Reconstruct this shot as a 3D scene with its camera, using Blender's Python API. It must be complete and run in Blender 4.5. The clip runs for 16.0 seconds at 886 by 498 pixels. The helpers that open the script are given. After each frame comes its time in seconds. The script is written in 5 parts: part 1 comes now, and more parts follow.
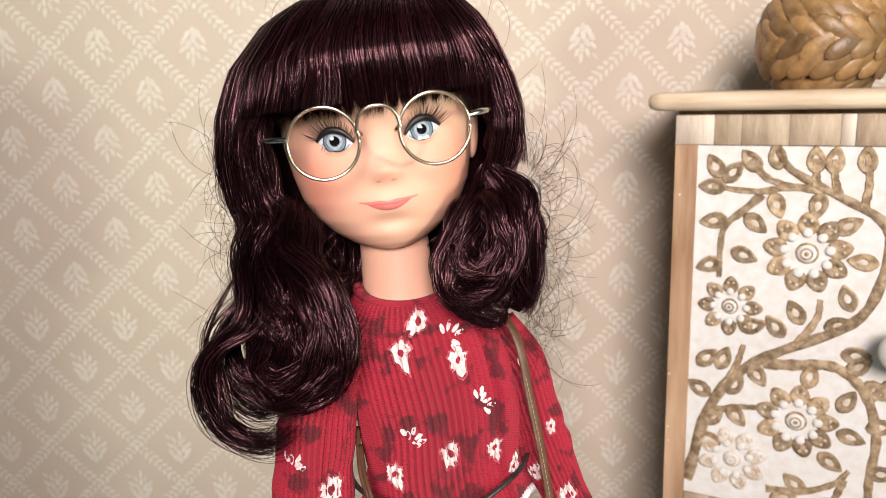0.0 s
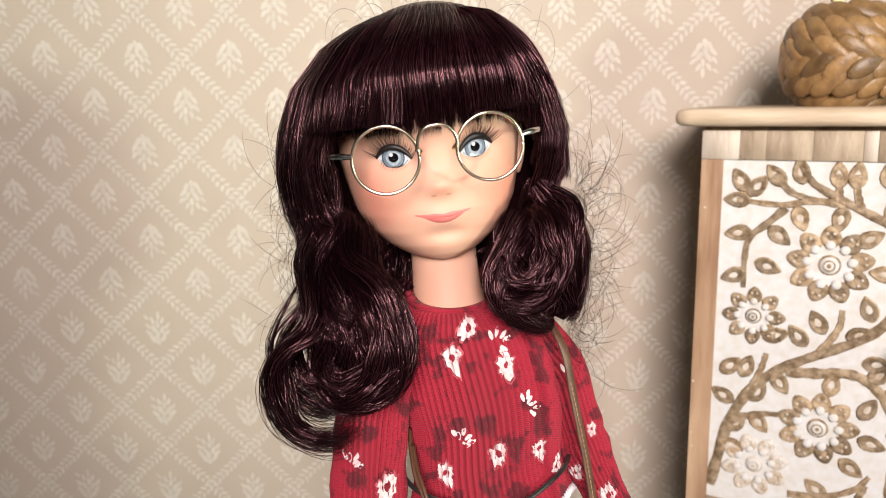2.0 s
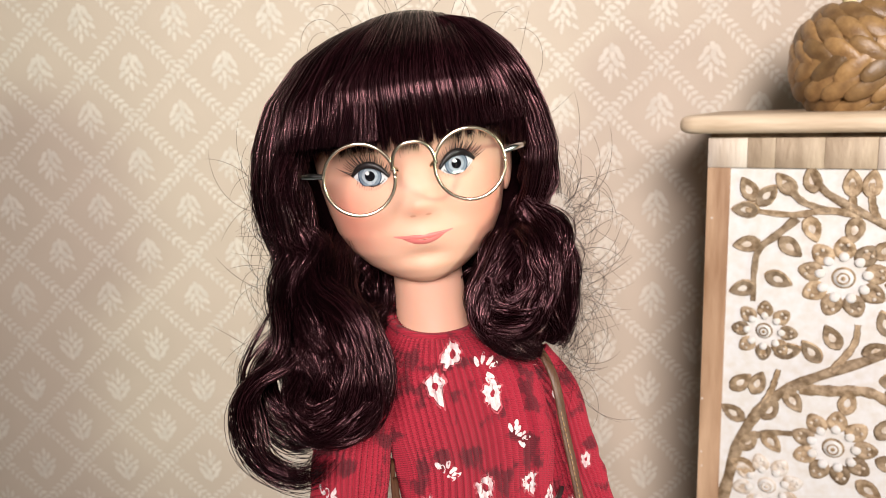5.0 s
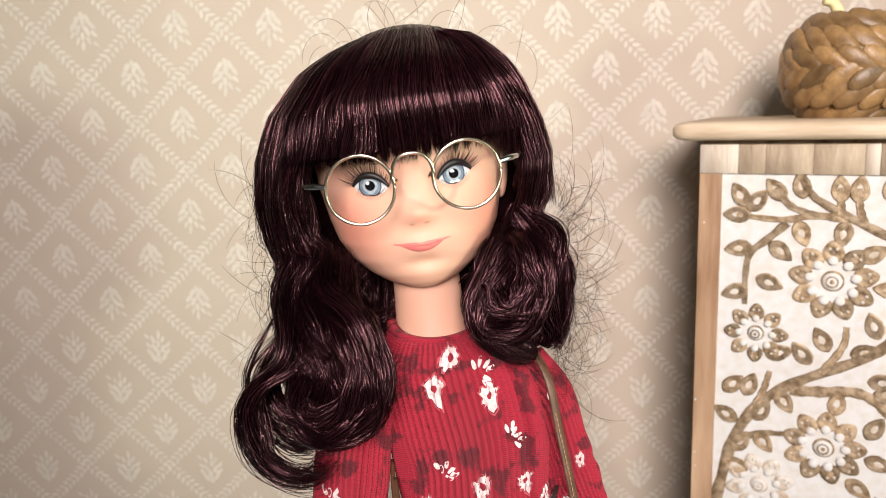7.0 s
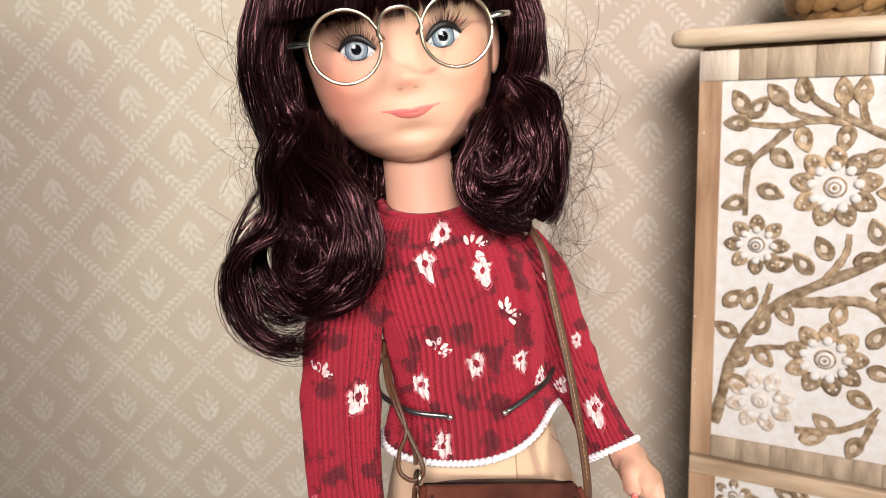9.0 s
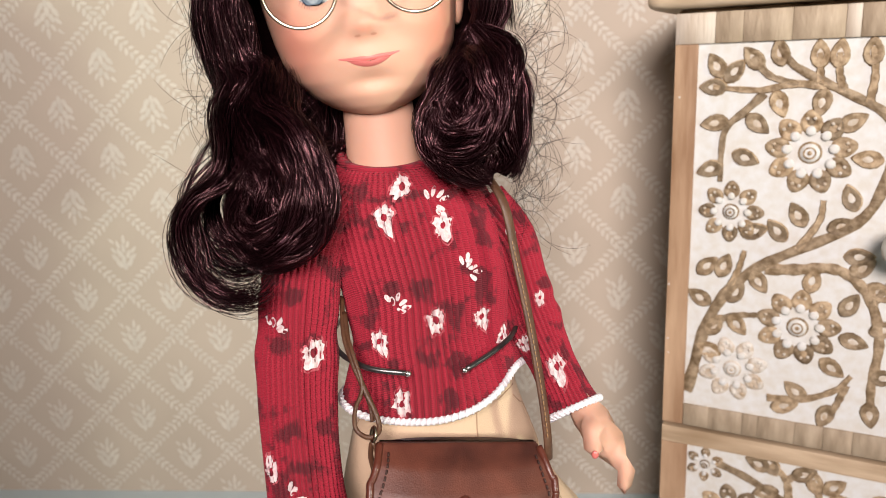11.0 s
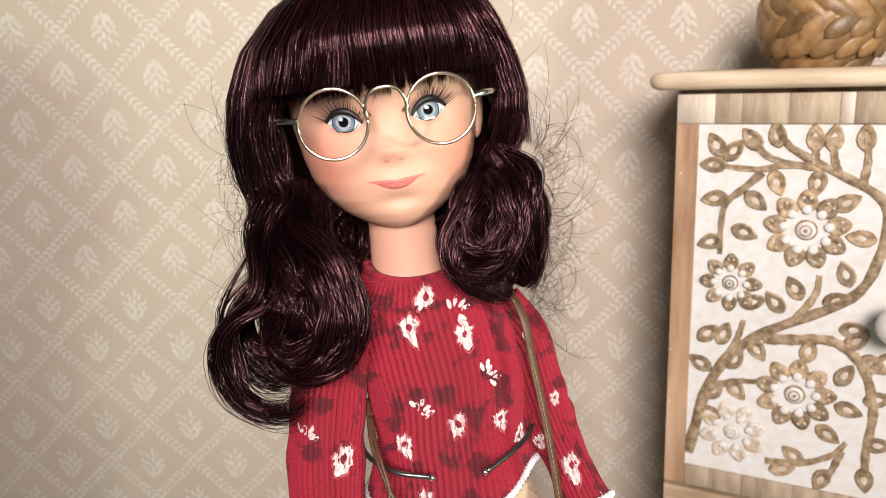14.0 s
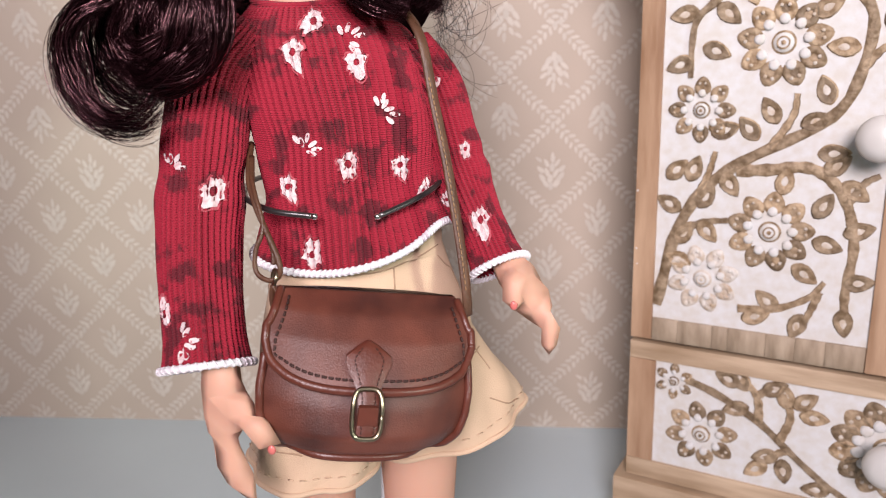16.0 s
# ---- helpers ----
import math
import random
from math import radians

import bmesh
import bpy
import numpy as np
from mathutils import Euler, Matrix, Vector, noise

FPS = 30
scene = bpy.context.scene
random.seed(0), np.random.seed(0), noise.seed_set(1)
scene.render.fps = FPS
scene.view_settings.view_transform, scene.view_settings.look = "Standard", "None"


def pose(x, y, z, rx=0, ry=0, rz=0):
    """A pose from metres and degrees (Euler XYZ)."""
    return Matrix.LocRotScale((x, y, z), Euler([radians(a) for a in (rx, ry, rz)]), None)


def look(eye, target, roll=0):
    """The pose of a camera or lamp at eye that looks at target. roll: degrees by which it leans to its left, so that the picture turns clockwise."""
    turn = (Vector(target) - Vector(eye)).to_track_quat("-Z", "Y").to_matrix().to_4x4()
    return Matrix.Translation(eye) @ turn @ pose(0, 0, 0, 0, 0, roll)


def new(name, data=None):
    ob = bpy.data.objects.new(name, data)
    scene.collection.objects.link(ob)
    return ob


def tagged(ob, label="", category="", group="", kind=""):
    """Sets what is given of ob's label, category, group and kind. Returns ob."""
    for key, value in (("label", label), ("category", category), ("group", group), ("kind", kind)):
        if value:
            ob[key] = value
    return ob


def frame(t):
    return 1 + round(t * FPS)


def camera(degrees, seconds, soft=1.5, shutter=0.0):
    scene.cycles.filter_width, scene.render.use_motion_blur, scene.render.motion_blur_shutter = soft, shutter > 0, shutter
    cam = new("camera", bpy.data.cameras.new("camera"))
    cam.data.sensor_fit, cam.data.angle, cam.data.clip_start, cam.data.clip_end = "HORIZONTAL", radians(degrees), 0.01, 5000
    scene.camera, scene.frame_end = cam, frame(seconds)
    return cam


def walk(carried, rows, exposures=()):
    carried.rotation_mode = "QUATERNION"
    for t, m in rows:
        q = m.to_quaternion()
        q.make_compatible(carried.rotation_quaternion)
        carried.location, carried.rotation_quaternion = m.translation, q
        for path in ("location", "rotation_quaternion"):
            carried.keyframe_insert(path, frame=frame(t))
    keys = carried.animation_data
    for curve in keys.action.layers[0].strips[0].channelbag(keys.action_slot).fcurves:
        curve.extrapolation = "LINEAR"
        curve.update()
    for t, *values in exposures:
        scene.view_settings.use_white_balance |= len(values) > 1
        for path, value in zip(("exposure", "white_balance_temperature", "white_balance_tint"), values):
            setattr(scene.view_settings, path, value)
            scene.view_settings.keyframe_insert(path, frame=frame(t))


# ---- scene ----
cam = camera(60.7, 16.0, soft=1.0, shutter=0.15)
cam.data.dof.use_dof, cam.data.dof.focus_distance, cam.data.dof.aperture_fstop = True, 0.235, 19.0
PATH = [
    (0, (0.0071, -0.2312, 0.3476), (-0.0193, 1.7233, -0.0767), -0.40),
    (0.5, (0.0050, -0.2371, 0.3517), (-0.0194, 1.7185, -0.0686), -0.40),
    (1, (0.0030, -0.2381, 0.3507), (-0.0234, 1.7176, -0.0657), -0.30),
    (1.5, (0.0050, -0.2421, 0.3528), (-0.0285, 1.7157, -0.0577), -0.21),
    (2, (-0.0070, -0.2441, 0.3517), (-0.0475, 1.7138, -0.0559), -0.01),
    (2.5, (-0.0080, -0.2470, 0.3558), (-0.0546, 1.7110, -0.0469), -0.12),
    (3, (-0.0031, -0.2470, 0.3578), (-0.0577, 1.7120, -0.0430), -0.42),
    (3.5, (-0.0031, -0.2460, 0.3578), (-0.0667, 1.7120, -0.0441), -0.73),
    (4, (0.0038, -0.2478, 0.3660), (-0.0707, 1.7102, -0.0371), -0.94),
    (4.5, (0.0029, -0.2340, 0.3577), (-0.0807, 1.7240, -0.0445), -0.94),
    (5, (0.0040, -0.2301, 0.3546), (-0.0857, 1.7280, -0.0436), -0.85),
    (5.2, (0.0059, -0.2340, 0.3597), (-0.0827, 1.7230, -0.0435), -0.84),
    (7.5, (0.0040, -0.2380, 0.3557), (-0.0767, 1.7212, -0.0374), -1.04),
    (8, (0.0040, -0.2391, 0.3538), (-0.0786, 1.7180, -0.0453), -1.24),
    (8.5, (0.0030, -0.2391, 0.3548), (-0.0825, 1.7157, -0.0593), -1.34),
    (9, (0.0064, -0.2367, 0.3237), (-0.0787, 1.7104, -0.1222), -1.54),
    (9.5, (0.0124, -0.2338, 0.3198), (-0.0663, 1.7088, -0.1510), -1.43),
    (12, (0.0155, -0.2320, 0.3117), (-0.0299, 1.7051, -0.1845), -0.91),
    (12.5, (0.0165, -0.2300, 0.3117), (-0.0249, 1.7071, -0.1845), -0.91),
    (13, (0.0175, -0.2290, 0.3117), (-0.0210, 1.7102, -0.1775), -1.01),
    (13.5, (0.0143, -0.2325, 0.3318), (-0.0204, 1.7089, -0.1465), -0.90),
    (14, (0.0061, -0.2382, 0.3478), (-0.0287, 1.7054, -0.1235), -0.81),
    (14.5, (0.0058, -0.2374, 0.2887), (-0.0407, 1.7007, -0.2036), -0.81),
    (15, (0.0140, -0.2358, 0.2708), (-0.0452, 1.6958, -0.2445), -0.82),
    (15.5, (0.0260, -0.2319, 0.2689), (-0.0510, 1.6954, -0.2626), -0.83),
    (16, (0.0430, -0.2278, 0.2720), (-0.0559, 1.6953, -0.2687), -0.74),
]
EXPOSURES = ((0, 0.0, 6500, 10), (8.5, -0.02, 6500, 10), (9.5, -0.08, 6500, 10), (12, -0.12, 6500, 10), (13.3, -0.12, 6500, 10), (14, -0.05, 6500, 10), (14.6, -0.06, 6450, 11), (15.2, -0.12, 6200, 17), (16, -0.12, 6150, 18))
walk(cam, [(t, look(eye, target, roll)) for t, eye, target, roll in PATH], EXPOSURES)

# ---- light ----
world = bpy.data.worlds.new("world")
world.use_nodes = True
world.node_tree.nodes["Background"].inputs[0].default_value = (0.9, 0.95, 1.0, 1)
world.node_tree.nodes["Background"].inputs[1].default_value = 0.04
scene.world = world


def area_lamp(name, eye, target, size, watts, colour):
    data = bpy.data.lights.new(name, "AREA")
    data.shape, data.size, data.energy, data.color = "DISK", size, watts, colour
    ob = new(name, data)
    ob.matrix_world = look(eye, target)
    return ob


def spot_lamp(name, eye, target, degrees, radius, watts, colour):
    data = bpy.data.lights.new(name, "SPOT")
    data.spot_size, data.spot_blend, data.shadow_soft_size = radians(degrees), 1.0, radius
    data.energy, data.color = watts, colour
    ob = new(name, data)
    ob.matrix_world = look(eye, target)
    return ob


spot_lamp("side_lamp", (0.98, -0.80, 0.455), (-0.42, 0.267, 0.36), 33, 0.075, 54.0, (0.84, 1.0, 0.80))
spot_lamp("front_lamp", (0.01, -1.05, 0.76), (0.17, 0.20, 0.43), 68, 0.24, 126.0, (1.0, 0.90, 0.87))
# added weak fill from above for top surfaces, not a known lamp
area_lamp("ceiling_lamp", (0.1, -0.9, 1.5), (0.1, 0.1, 0.2), 0.5, 0.9, (1.0, 0.96, 0.96))


# ---- materials ----
def material(name, colour, rough=0.6, second=None, scale=40.0, stretch=(1, 1, 1), amount=0.5, bump=0.0, bump_scale=400.0,
             metal=0.0, spec=0.5, vary=0.0, sub=0.0, tint=None, sheen=0.0, mid=0.5):
    m = bpy.data.materials.new(name)
    m.use_nodes = True
    t = m.node_tree
    b = t.nodes["Principled BSDF"]
    b.inputs["Roughness"].default_value = rough
    b.inputs["Metallic"].default_value = metal
    b.inputs["Specular IOR Level"].default_value = spec
    if tint:
        b.inputs["Specular Tint"].default_value = (*tint, 1)
    if sub:
        b.inputs["Subsurface Weight"].default_value = sub
        b.inputs["Subsurface Radius"].default_value = (0.004, 0.0015, 0.0008)
        b.inputs["Subsurface Scale"].default_value = 1.0
    b.inputs["Sheen Weight"].default_value = sheen
    co = t.nodes.new("ShaderNodeTexCoord")
    mp = t.nodes.new("ShaderNodeMapping")
    mp.inputs["Scale"].default_value = stretch
    t.links.new(co.outputs["Object"], mp.inputs[0])
    nz = t.nodes.new("ShaderNodeTexNoise")
    nz.inputs["Scale"].default_value, nz.inputs["Detail"].default_value = scale, 6
    t.links.new(mp.outputs[0], nz.inputs["Vector"])
    ramp = t.nodes.new("ShaderNodeValToRGB")
    ramp.color_ramp.elements[0].position, ramp.color_ramp.elements[1].position = mid - amount / 2, mid + amount / 2
    ramp.color_ramp.elements[0].color = (*colour, 1)
    ramp.color_ramp.elements[1].color = (*(second or [c * 0.8 for c in colour]), 1)
    t.links.new(nz.outputs[0], ramp.inputs[0])
    out = ramp.outputs[0]
    if vary:
        oi = t.nodes.new("ShaderNodeObjectInfo")
        geo = t.nodes.new("ShaderNodeNewGeometry")
        add = t.nodes.new("ShaderNodeMath")
        add.operation = "ADD"
        t.links.new(oi.outputs["Random"], add.inputs[0])
        t.links.new(geo.outputs["Random Per Island"], add.inputs[1])
        wrap = t.nodes.new("ShaderNodeMath")
        wrap.operation = "FRACT"
        t.links.new(add.outputs[0], wrap.inputs[0])
        rng = t.nodes.new("ShaderNodeMapRange")
        rng.inputs["To Min"].default_value, rng.inputs["To Max"].default_value = 1 - vary, 1 + vary
        t.links.new(wrap.outputs[0], rng.inputs["Value"])
        hsv = t.nodes.new("ShaderNodeHueSaturation")
        t.links.new(rng.outputs[0], hsv.inputs["Value"])
        t.links.new(out, hsv.inputs["Color"])
        out = hsv.outputs[0]
    t.links.new(out, b.inputs["Base Color"])
    if bump:
        n2 = t.nodes.new("ShaderNodeTexNoise")
        n2.inputs["Scale"].default_value, n2.inputs["Detail"].default_value = bump_scale, 4
        t.links.new(mp.outputs[0], n2.inputs["Vector"])
        bp = t.nodes.new("ShaderNodeBump")
        bp.inputs["Strength"].default_value, bp.inputs["Distance"].default_value = bump, 0.001
        t.links.new(n2.outputs[0], bp.inputs["Height"])
        t.links.new(bp.outputs[0], b.inputs["Normal"])
    return m


M_PAPER = material("wallpaper", (0.485, 0.405, 0.325), 0.75, (0.435, 0.365, 0.29), 14, bump=0.15, bump_scale=900)
M_PRINT = material("wallpaper_print", (0.570, 0.525, 0.450), 0.65, (0.520, 0.465, 0.390), 120, vary=0.05, bump=0.2, bump_scale=900)
M_PLASTER = material("plaster", (0.24, 0.235, 0.23), 0.85, (0.21, 0.205, 0.2), 3)
M_TABLE = material("pale_board", (0.62, 0.73, 0.76), 0.4, (0.57, 0.68, 0.71), 9, bump=0.05)
M_FLOOR = material("floor_wood", (0.35, 0.24, 0.15), 0.5, (0.25, 0.16, 0.09), 6, (1, 8, 1))
M_WOOD = material("pale_mango_wood", (0.52, 0.35, 0.22), 0.6, (0.22, 0.115, 0.055), 130, (0.5, 0.5, 0.07), 0.30, 0.35, 900)
M_WOODX = material("pale_mango_wood_across", (0.58, 0.44, 0.30), 0.6, (0.27, 0.18, 0.10), 110, (0.10, 0.10, 0.8), 0.30, 0.35, 900)
M_BLOCK = material("weathered_end_grain", (0.43, 0.34, 0.24), 0.65, (0.25, 0.185, 0.12), 240, (0.9, 0.9, 0.22), 0.45, 0.4, 900, vary=0.07)
M_BLEACH = material("bleached_wood", (0.60, 0.54, 0.46), 0.65, (0.44, 0.36, 0.28), 150, (0.9, 0.9, 0.12), 0.4, 0.4, 900)
M_TOP = material("top_wood", (0.64, 0.52, 0.38), 0.55, (0.42, 0.31, 0.20), 200, (0.12, 0.12, 0.9), 0.4, 0.3, 700)
M_WHITE = material("whitewash", (0.61, 0.61, 0.60), 0.75, (0.56, 0.53, 0.48), 220, (1, 1, 1), 0.35, 0.08, 900, spec=0.25)
M_CARVE = material("rubbed_carving", (0.15, 0.095, 0.045), 0.6, (0.38, 0.28, 0.175), 260, (1, 1, 1), 0.30, 0.7, 700, vary=0.35)
M_CARVE2 = material("whitened_carving", (0.62, 0.59, 0.54), 0.65, (0.40, 0.30, 0.20), 240, (1, 1, 1), 0.4, 0.4, 700, vary=0.08)
M_KNOB = material("ceramic", (0.58, 0.57, 0.545), 0.22, (0.60, 0.58, 0.54), 60)
M_STEEL = material("dark_steel", (0.16, 0.15, 0.15), 0.3, metal=0.9)
M_CLEAR = material("pale_plastic", (0.62, 0.63, 0.64), 0.3, (0.58, 0.59, 0.6), 30)
M_SEAM = material("khaki_thread", (0.40, 0.26, 0.17), 0.9, (0.34, 0.22, 0.14), 300)
M_SILVER = material("silver", (0.80, 0.79, 0.77), 0.22, metal=1.0)
M_GOLD = material("pale_gold", (0.80, 0.68, 0.50), 0.22, (0.85, 0.74, 0.58), metal=1.0)
M_BRASS = material("aged_brass", (0.24, 0.20, 0.13), 0.3, (0.42, 0.36, 0.25), 300, metal=1.0)
M_LEATHER = material("brown_leather", (0.135, 0.038, 0.023), 0.48, (0.048, 0.012, 0.008), 70, (1, 1, 1), 0.36, 0.16, 2400)
M_LEATHER2 = material("leather_piping", (0.125, 0.033, 0.020), 0.36, (0.08, 0.02, 0.012), 200, bump=0.12, bump_scale=1500)
M_STRAP = material("leather_strap", (0.105, 0.045, 0.022), 0.45, (0.06, 0.024, 0.013), 200, bump=0.3, bump_scale=1500)
M_THREAD = material("brown_thread", (0.035, 0.010, 0.006), 0.7)
M_THREAD2 = material("tan_thread", (0.36, 0.20, 0.09), 0.7)
M_KHAKI = material("khaki_twill", (0.60, 0.42, 0.29), 0.9, (0.53, 0.365, 0.245), 60, bump=0.3, bump_scale=2500, sheen=0.05)
M_HEM = material("white_thread", (0.78, 0.74, 0.76), 0.85, (0.68, 0.62, 0.66), 900, bump=0.4, bump_scale=1800)
M_KNIT = material("red_rib_knit", (0.30, 0.006, 0.0235), 0.9, (0.115, 0.003, 0.011), 125, amount=0.07, mid=0.57, bump=0.5, bump_scale=2600, sheen=0.04)


def knit_rows(m):
    """Cross rows of stitches in the knit, added to its relief."""
    t = m.node_tree
    bp = next(n for n in t.nodes if n.type == "BUMP")
    co = next(n for n in t.nodes if n.type == "TEX_COORD")
    wv = t.nodes.new("ShaderNodeTexWave")
    wv.bands_direction = "Z"
    wv.inputs["Scale"].default_value, wv.inputs["Distortion"].default_value = 480.0, 1.5
    wv.inputs["Detail Scale"].default_value = 2.0
    t.links.new(co.outputs["Object"], wv.inputs["Vector"])
    old = bp.inputs["Height"].links[0].from_socket
    add = t.nodes.new("ShaderNodeMath")
    add.operation = "ADD"
    t.links.new(old, add.inputs[0])
    t.links.new(wv.outputs["Fac"], add.inputs[1])
    t.links.new(add.outputs[0], bp.inputs["Height"])


knit_rows(M_KNIT)
M_HALO = material("pink_print", (0.46, 0.10, 0.12), 0.9, (0.36, 0.04, 0.06), 700, bump=0.5, bump_scale=2600)
M_FLOWER = material("white_print", (0.66, 0.54, 0.54), 0.9, (0.54, 0.26, 0.28), 700, amount=0.3, mid=0.62, bump=0.5, bump_scale=2600)
M_BRAID = material("dried_hyacinth", (0.33, 0.20, 0.08), 0.42, (0.09, 0.042, 0.015), 170, (1, 1, 1), 0.6, 0.25, 900, vary=0.40)
M_GAP_SHADE = material("strand_gap_shade", (0.07, 0.035, 0.015), 0.8)
M_STEM = material("cream_stem", (0.78, 0.68, 0.36), 0.6, (0.7, 0.58, 0.28), 150)
M_HAIR = material("dark_plum_hair", (0.0025, 0.0007, 0.0010), 0.30, (0.005, 0.0013, 0.0018), 60, spec=0.06, vary=0.5, tint=(1.0, 0.42, 0.48))
M_SCALP = material("hair_underlayer", (0.004, 0.0012, 0.0016), 0.95, (0.006, 0.0018, 0.0024), 200, (1, 1, 1), spec=0.0, bump=0.5, bump_scale=900)
M_HAIR2 = material("glossy_plum_strand", (0.008, 0.0018, 0.0028), 0.22, (0.020, 0.005, 0.007), 60, spec=1.0, vary=0.6, tint=(1.0, 0.48, 0.53))
M_SKIN = material("doll_vinyl", (0.57, 0.318, 0.228), 0.55, (0.56, 0.308, 0.220), 30, spec=0.35, sub=0.15)
M_LIP = material("pink_lip", (0.62, 0.17, 0.155), 0.35, (0.58, 0.15, 0.14), 200)
M_EYEW_GLINT = material("eye_white_and_glint", (0.58, 0.58, 0.59), 0.12)
M_IRIS = material("blue_iris", (0.085, 0.11, 0.145), 0.10, (0.18, 0.215, 0.25), 600)
M_IRIS3 = material("pale_iris", (0.18, 0.215, 0.255), 0.10, (0.36, 0.395, 0.42), 900)
M_IRIS2 = material("iris_rim", (0.02, 0.035, 0.07), 0.12)
M_PUPIL = material("pupil", (0.005, 0.005, 0.007), 0.05, spec=0.8)
M_LASH = material("lash", (0.012, 0.008, 0.008), 0.5)
M_NOSTRIL_SHADE = material("painted_shade", (0.47, 0.23, 0.155), 0.55, (0.44, 0.21, 0.14), 60)
M_NAIL = material("nail", (0.62, 0.16, 0.14), 0.25)


# ---- mesh helpers ----
class Build:
    """Gathers vertices and faces, with a material for each face, into one mesh."""

    def __init__(self):
        self.v, self.f, self.m, self.mats, self.n = [], [], [], [], 0

    def add(self, verts, faces, mat):
        if mat not in self.mats:
            self.mats.append(mat)
        k = self.mats.index(mat)
        self.v.extend(tuple(p) for p in verts)
        self.f.extend(tuple(i + self.n for i in f) for f in faces)
        self.m.extend([k] * len(faces))
        self.n += len(verts)
        return self

    def mesh(self, name, smooth=True):
        me = bpy.data.meshes.new(name)
        me.from_pydata(self.v, [], self.f)
        for mt in self.mats:
            me.materials.append(mt)
        me.polygons.foreach_set("material_index", self.m)
        me.polygons.foreach_set("use_smooth", [smooth] * len(self.f))
        me.update()
        if smooth and len(self.v) < 130:
            me.set_sharp_from_angle(angle=radians(48))
        return me

    def thing(self, name, parent=None, smooth=True, label="", category="", group="", kind=""):
        ob = new(name, self.mesh(name, smooth))
        ob.parent = parent
        return tagged(ob, label, category, group, kind)


def part(name, b, parent, label="", smooth=True, kind=""):
    return b.thing(name, parent, smooth, label, kind=kind)


def holder(name, label, category, m=None, group="", kind=""):
    ob = new(name)
    if m is not None:
        ob.matrix_world = m
    ob.empty_display_size = 0.02
    return tagged(ob, label, category, group, kind)


def box(x0, x1, y0, y1, z0, z1, bevel=0.0, segments=2):
    bm = bmesh.new()
    bmesh.ops.create_cube(bm, size=1.0)
    for v in bm.verts:
        v.co = Vector(((x0 + x1) / 2 + v.co.x * (x1 - x0), (y0 + y1) / 2 + v.co.y * (y1 - y0), (z0 + z1) / 2 + v.co.z * (z1 - z0)))
    if bevel:
        bmesh.ops.bevel(bm, geom=list(bm.edges), offset=bevel, segments=segments, affect="EDGES", profile=0.7)
    bm.verts.index_update()
    data = [v.co[:] for v in bm.verts], [[v.index for v in f.verts] for f in bm.faces]
    bm.free()
    return data


def spline(points, n):
    """n points along a smooth curve through the points."""
    p = np.array(points, float)
    k = len(p)
    if k == 2:
        return np.array([p[0] + (p[1] - p[0]) * s for s in np.linspace(0, 1, n)])
    e = np.vstack([2 * p[0] - p[1], p, 2 * p[-1] - p[-2]])
    u = np.linspace(0, k - 1 - 1e-9, n)
    i = u.astype(int)
    s = (u - i)[:, None]
    a, b, c, d = e[i], e[i + 1], e[i + 2], e[i + 3]
    return 0.5 * (2 * b + (c - a) * s + (2 * a - 5 * b + 4 * c - d) * s ** 2 + (3 * b - a - 3 * c + d) * s ** 3)


def frames_along(p):
    """Two normals along a line, carried with little twist."""
    t = np.gradient(p, axis=0)
    t /= np.linalg.norm(t, axis=1)[:, None] + 1e-12
    ref = np.array([0.31, -0.9, 0.3])
    n1 = []
    cur = np.cross(t[0], ref)
    for ti in t:
        cur = cur - ti * (cur @ ti)
        cur = cur / (np.linalg.norm(cur) + 1e-12)
        n1.append(cur)
    n1 = np.array(n1)
    return n1, np.cross(t, n1)


def tube(points, radius, n=24, sides=8, flat=1.0, cap=True, closed=False):
    """A round or flattened tube along a smooth curve; radius: one number or one for each control point."""
    p = spline(points, n)
    r = np.interp(np.linspace(0, 1, n), np.linspace(0, 1, len(np.atleast_1d(radius))), np.atleast_1d(radius)) if np.ndim(radius) else np.full(n, radius)
    a, b = frames_along(p)
    v = []
    for i in range(n):
        for j in range(sides):
            w = 2 * math.pi * j / sides
            v.append(p[i] + a[i] * r[i] * math.cos(w) + b[i] * r[i] * flat * math.sin(w))
    f = [(i * sides + j, i * sides + (j + 1) % sides, (i + 1) * sides + (j + 1) % sides, (i + 1) * sides + j) for i in range(n - 1) for j in range(sides)]
    if cap:
        f += [tuple(range(sides))[::-1], tuple((n - 1) * sides + j for j in range(sides))]
    return v, f


def loft(rings, close=(True, True)):
    """Skin over rings of equal length."""
    k = len(rings[0])
    v = [p for r in rings for p in r]
    f = [(i * k + j, i * k + (j + 1) % k, (i + 1) * k + (j + 1) % k, (i + 1) * k + j) for i in range(len(rings) - 1) for j in range(k)]
    if close[0]:
        f.append(tuple(range(k))[::-1])
    if close[1]:
        f.append(tuple((len(rings) - 1) * k + j for j in range(k)))
    return v, f


def ellipsoid(c, r, nu=16, nv=10, turn=None):
    v, f = [], []
    for i in range(nv + 1):
        th = math.pi * i / nv
        for j in range(nu):
            ph = 2 * math.pi * j / nu
            p = Vector((r[0] * math.sin(th) * math.cos(ph), r[1] * math.sin(th) * math.sin(ph), r[2] * math.cos(th)))
            if turn is not None:
                p = turn @ p
            v.append((p.x + c[0], p.y + c[1], p.z + c[2]))
    for i in range(nv):
        for j in range(nu):
            f.append((i * nu + j, (i + 1) * nu + j, (i + 1) * nu + (j + 1) % nu, i * nu + (j + 1) % nu))
    return v, f


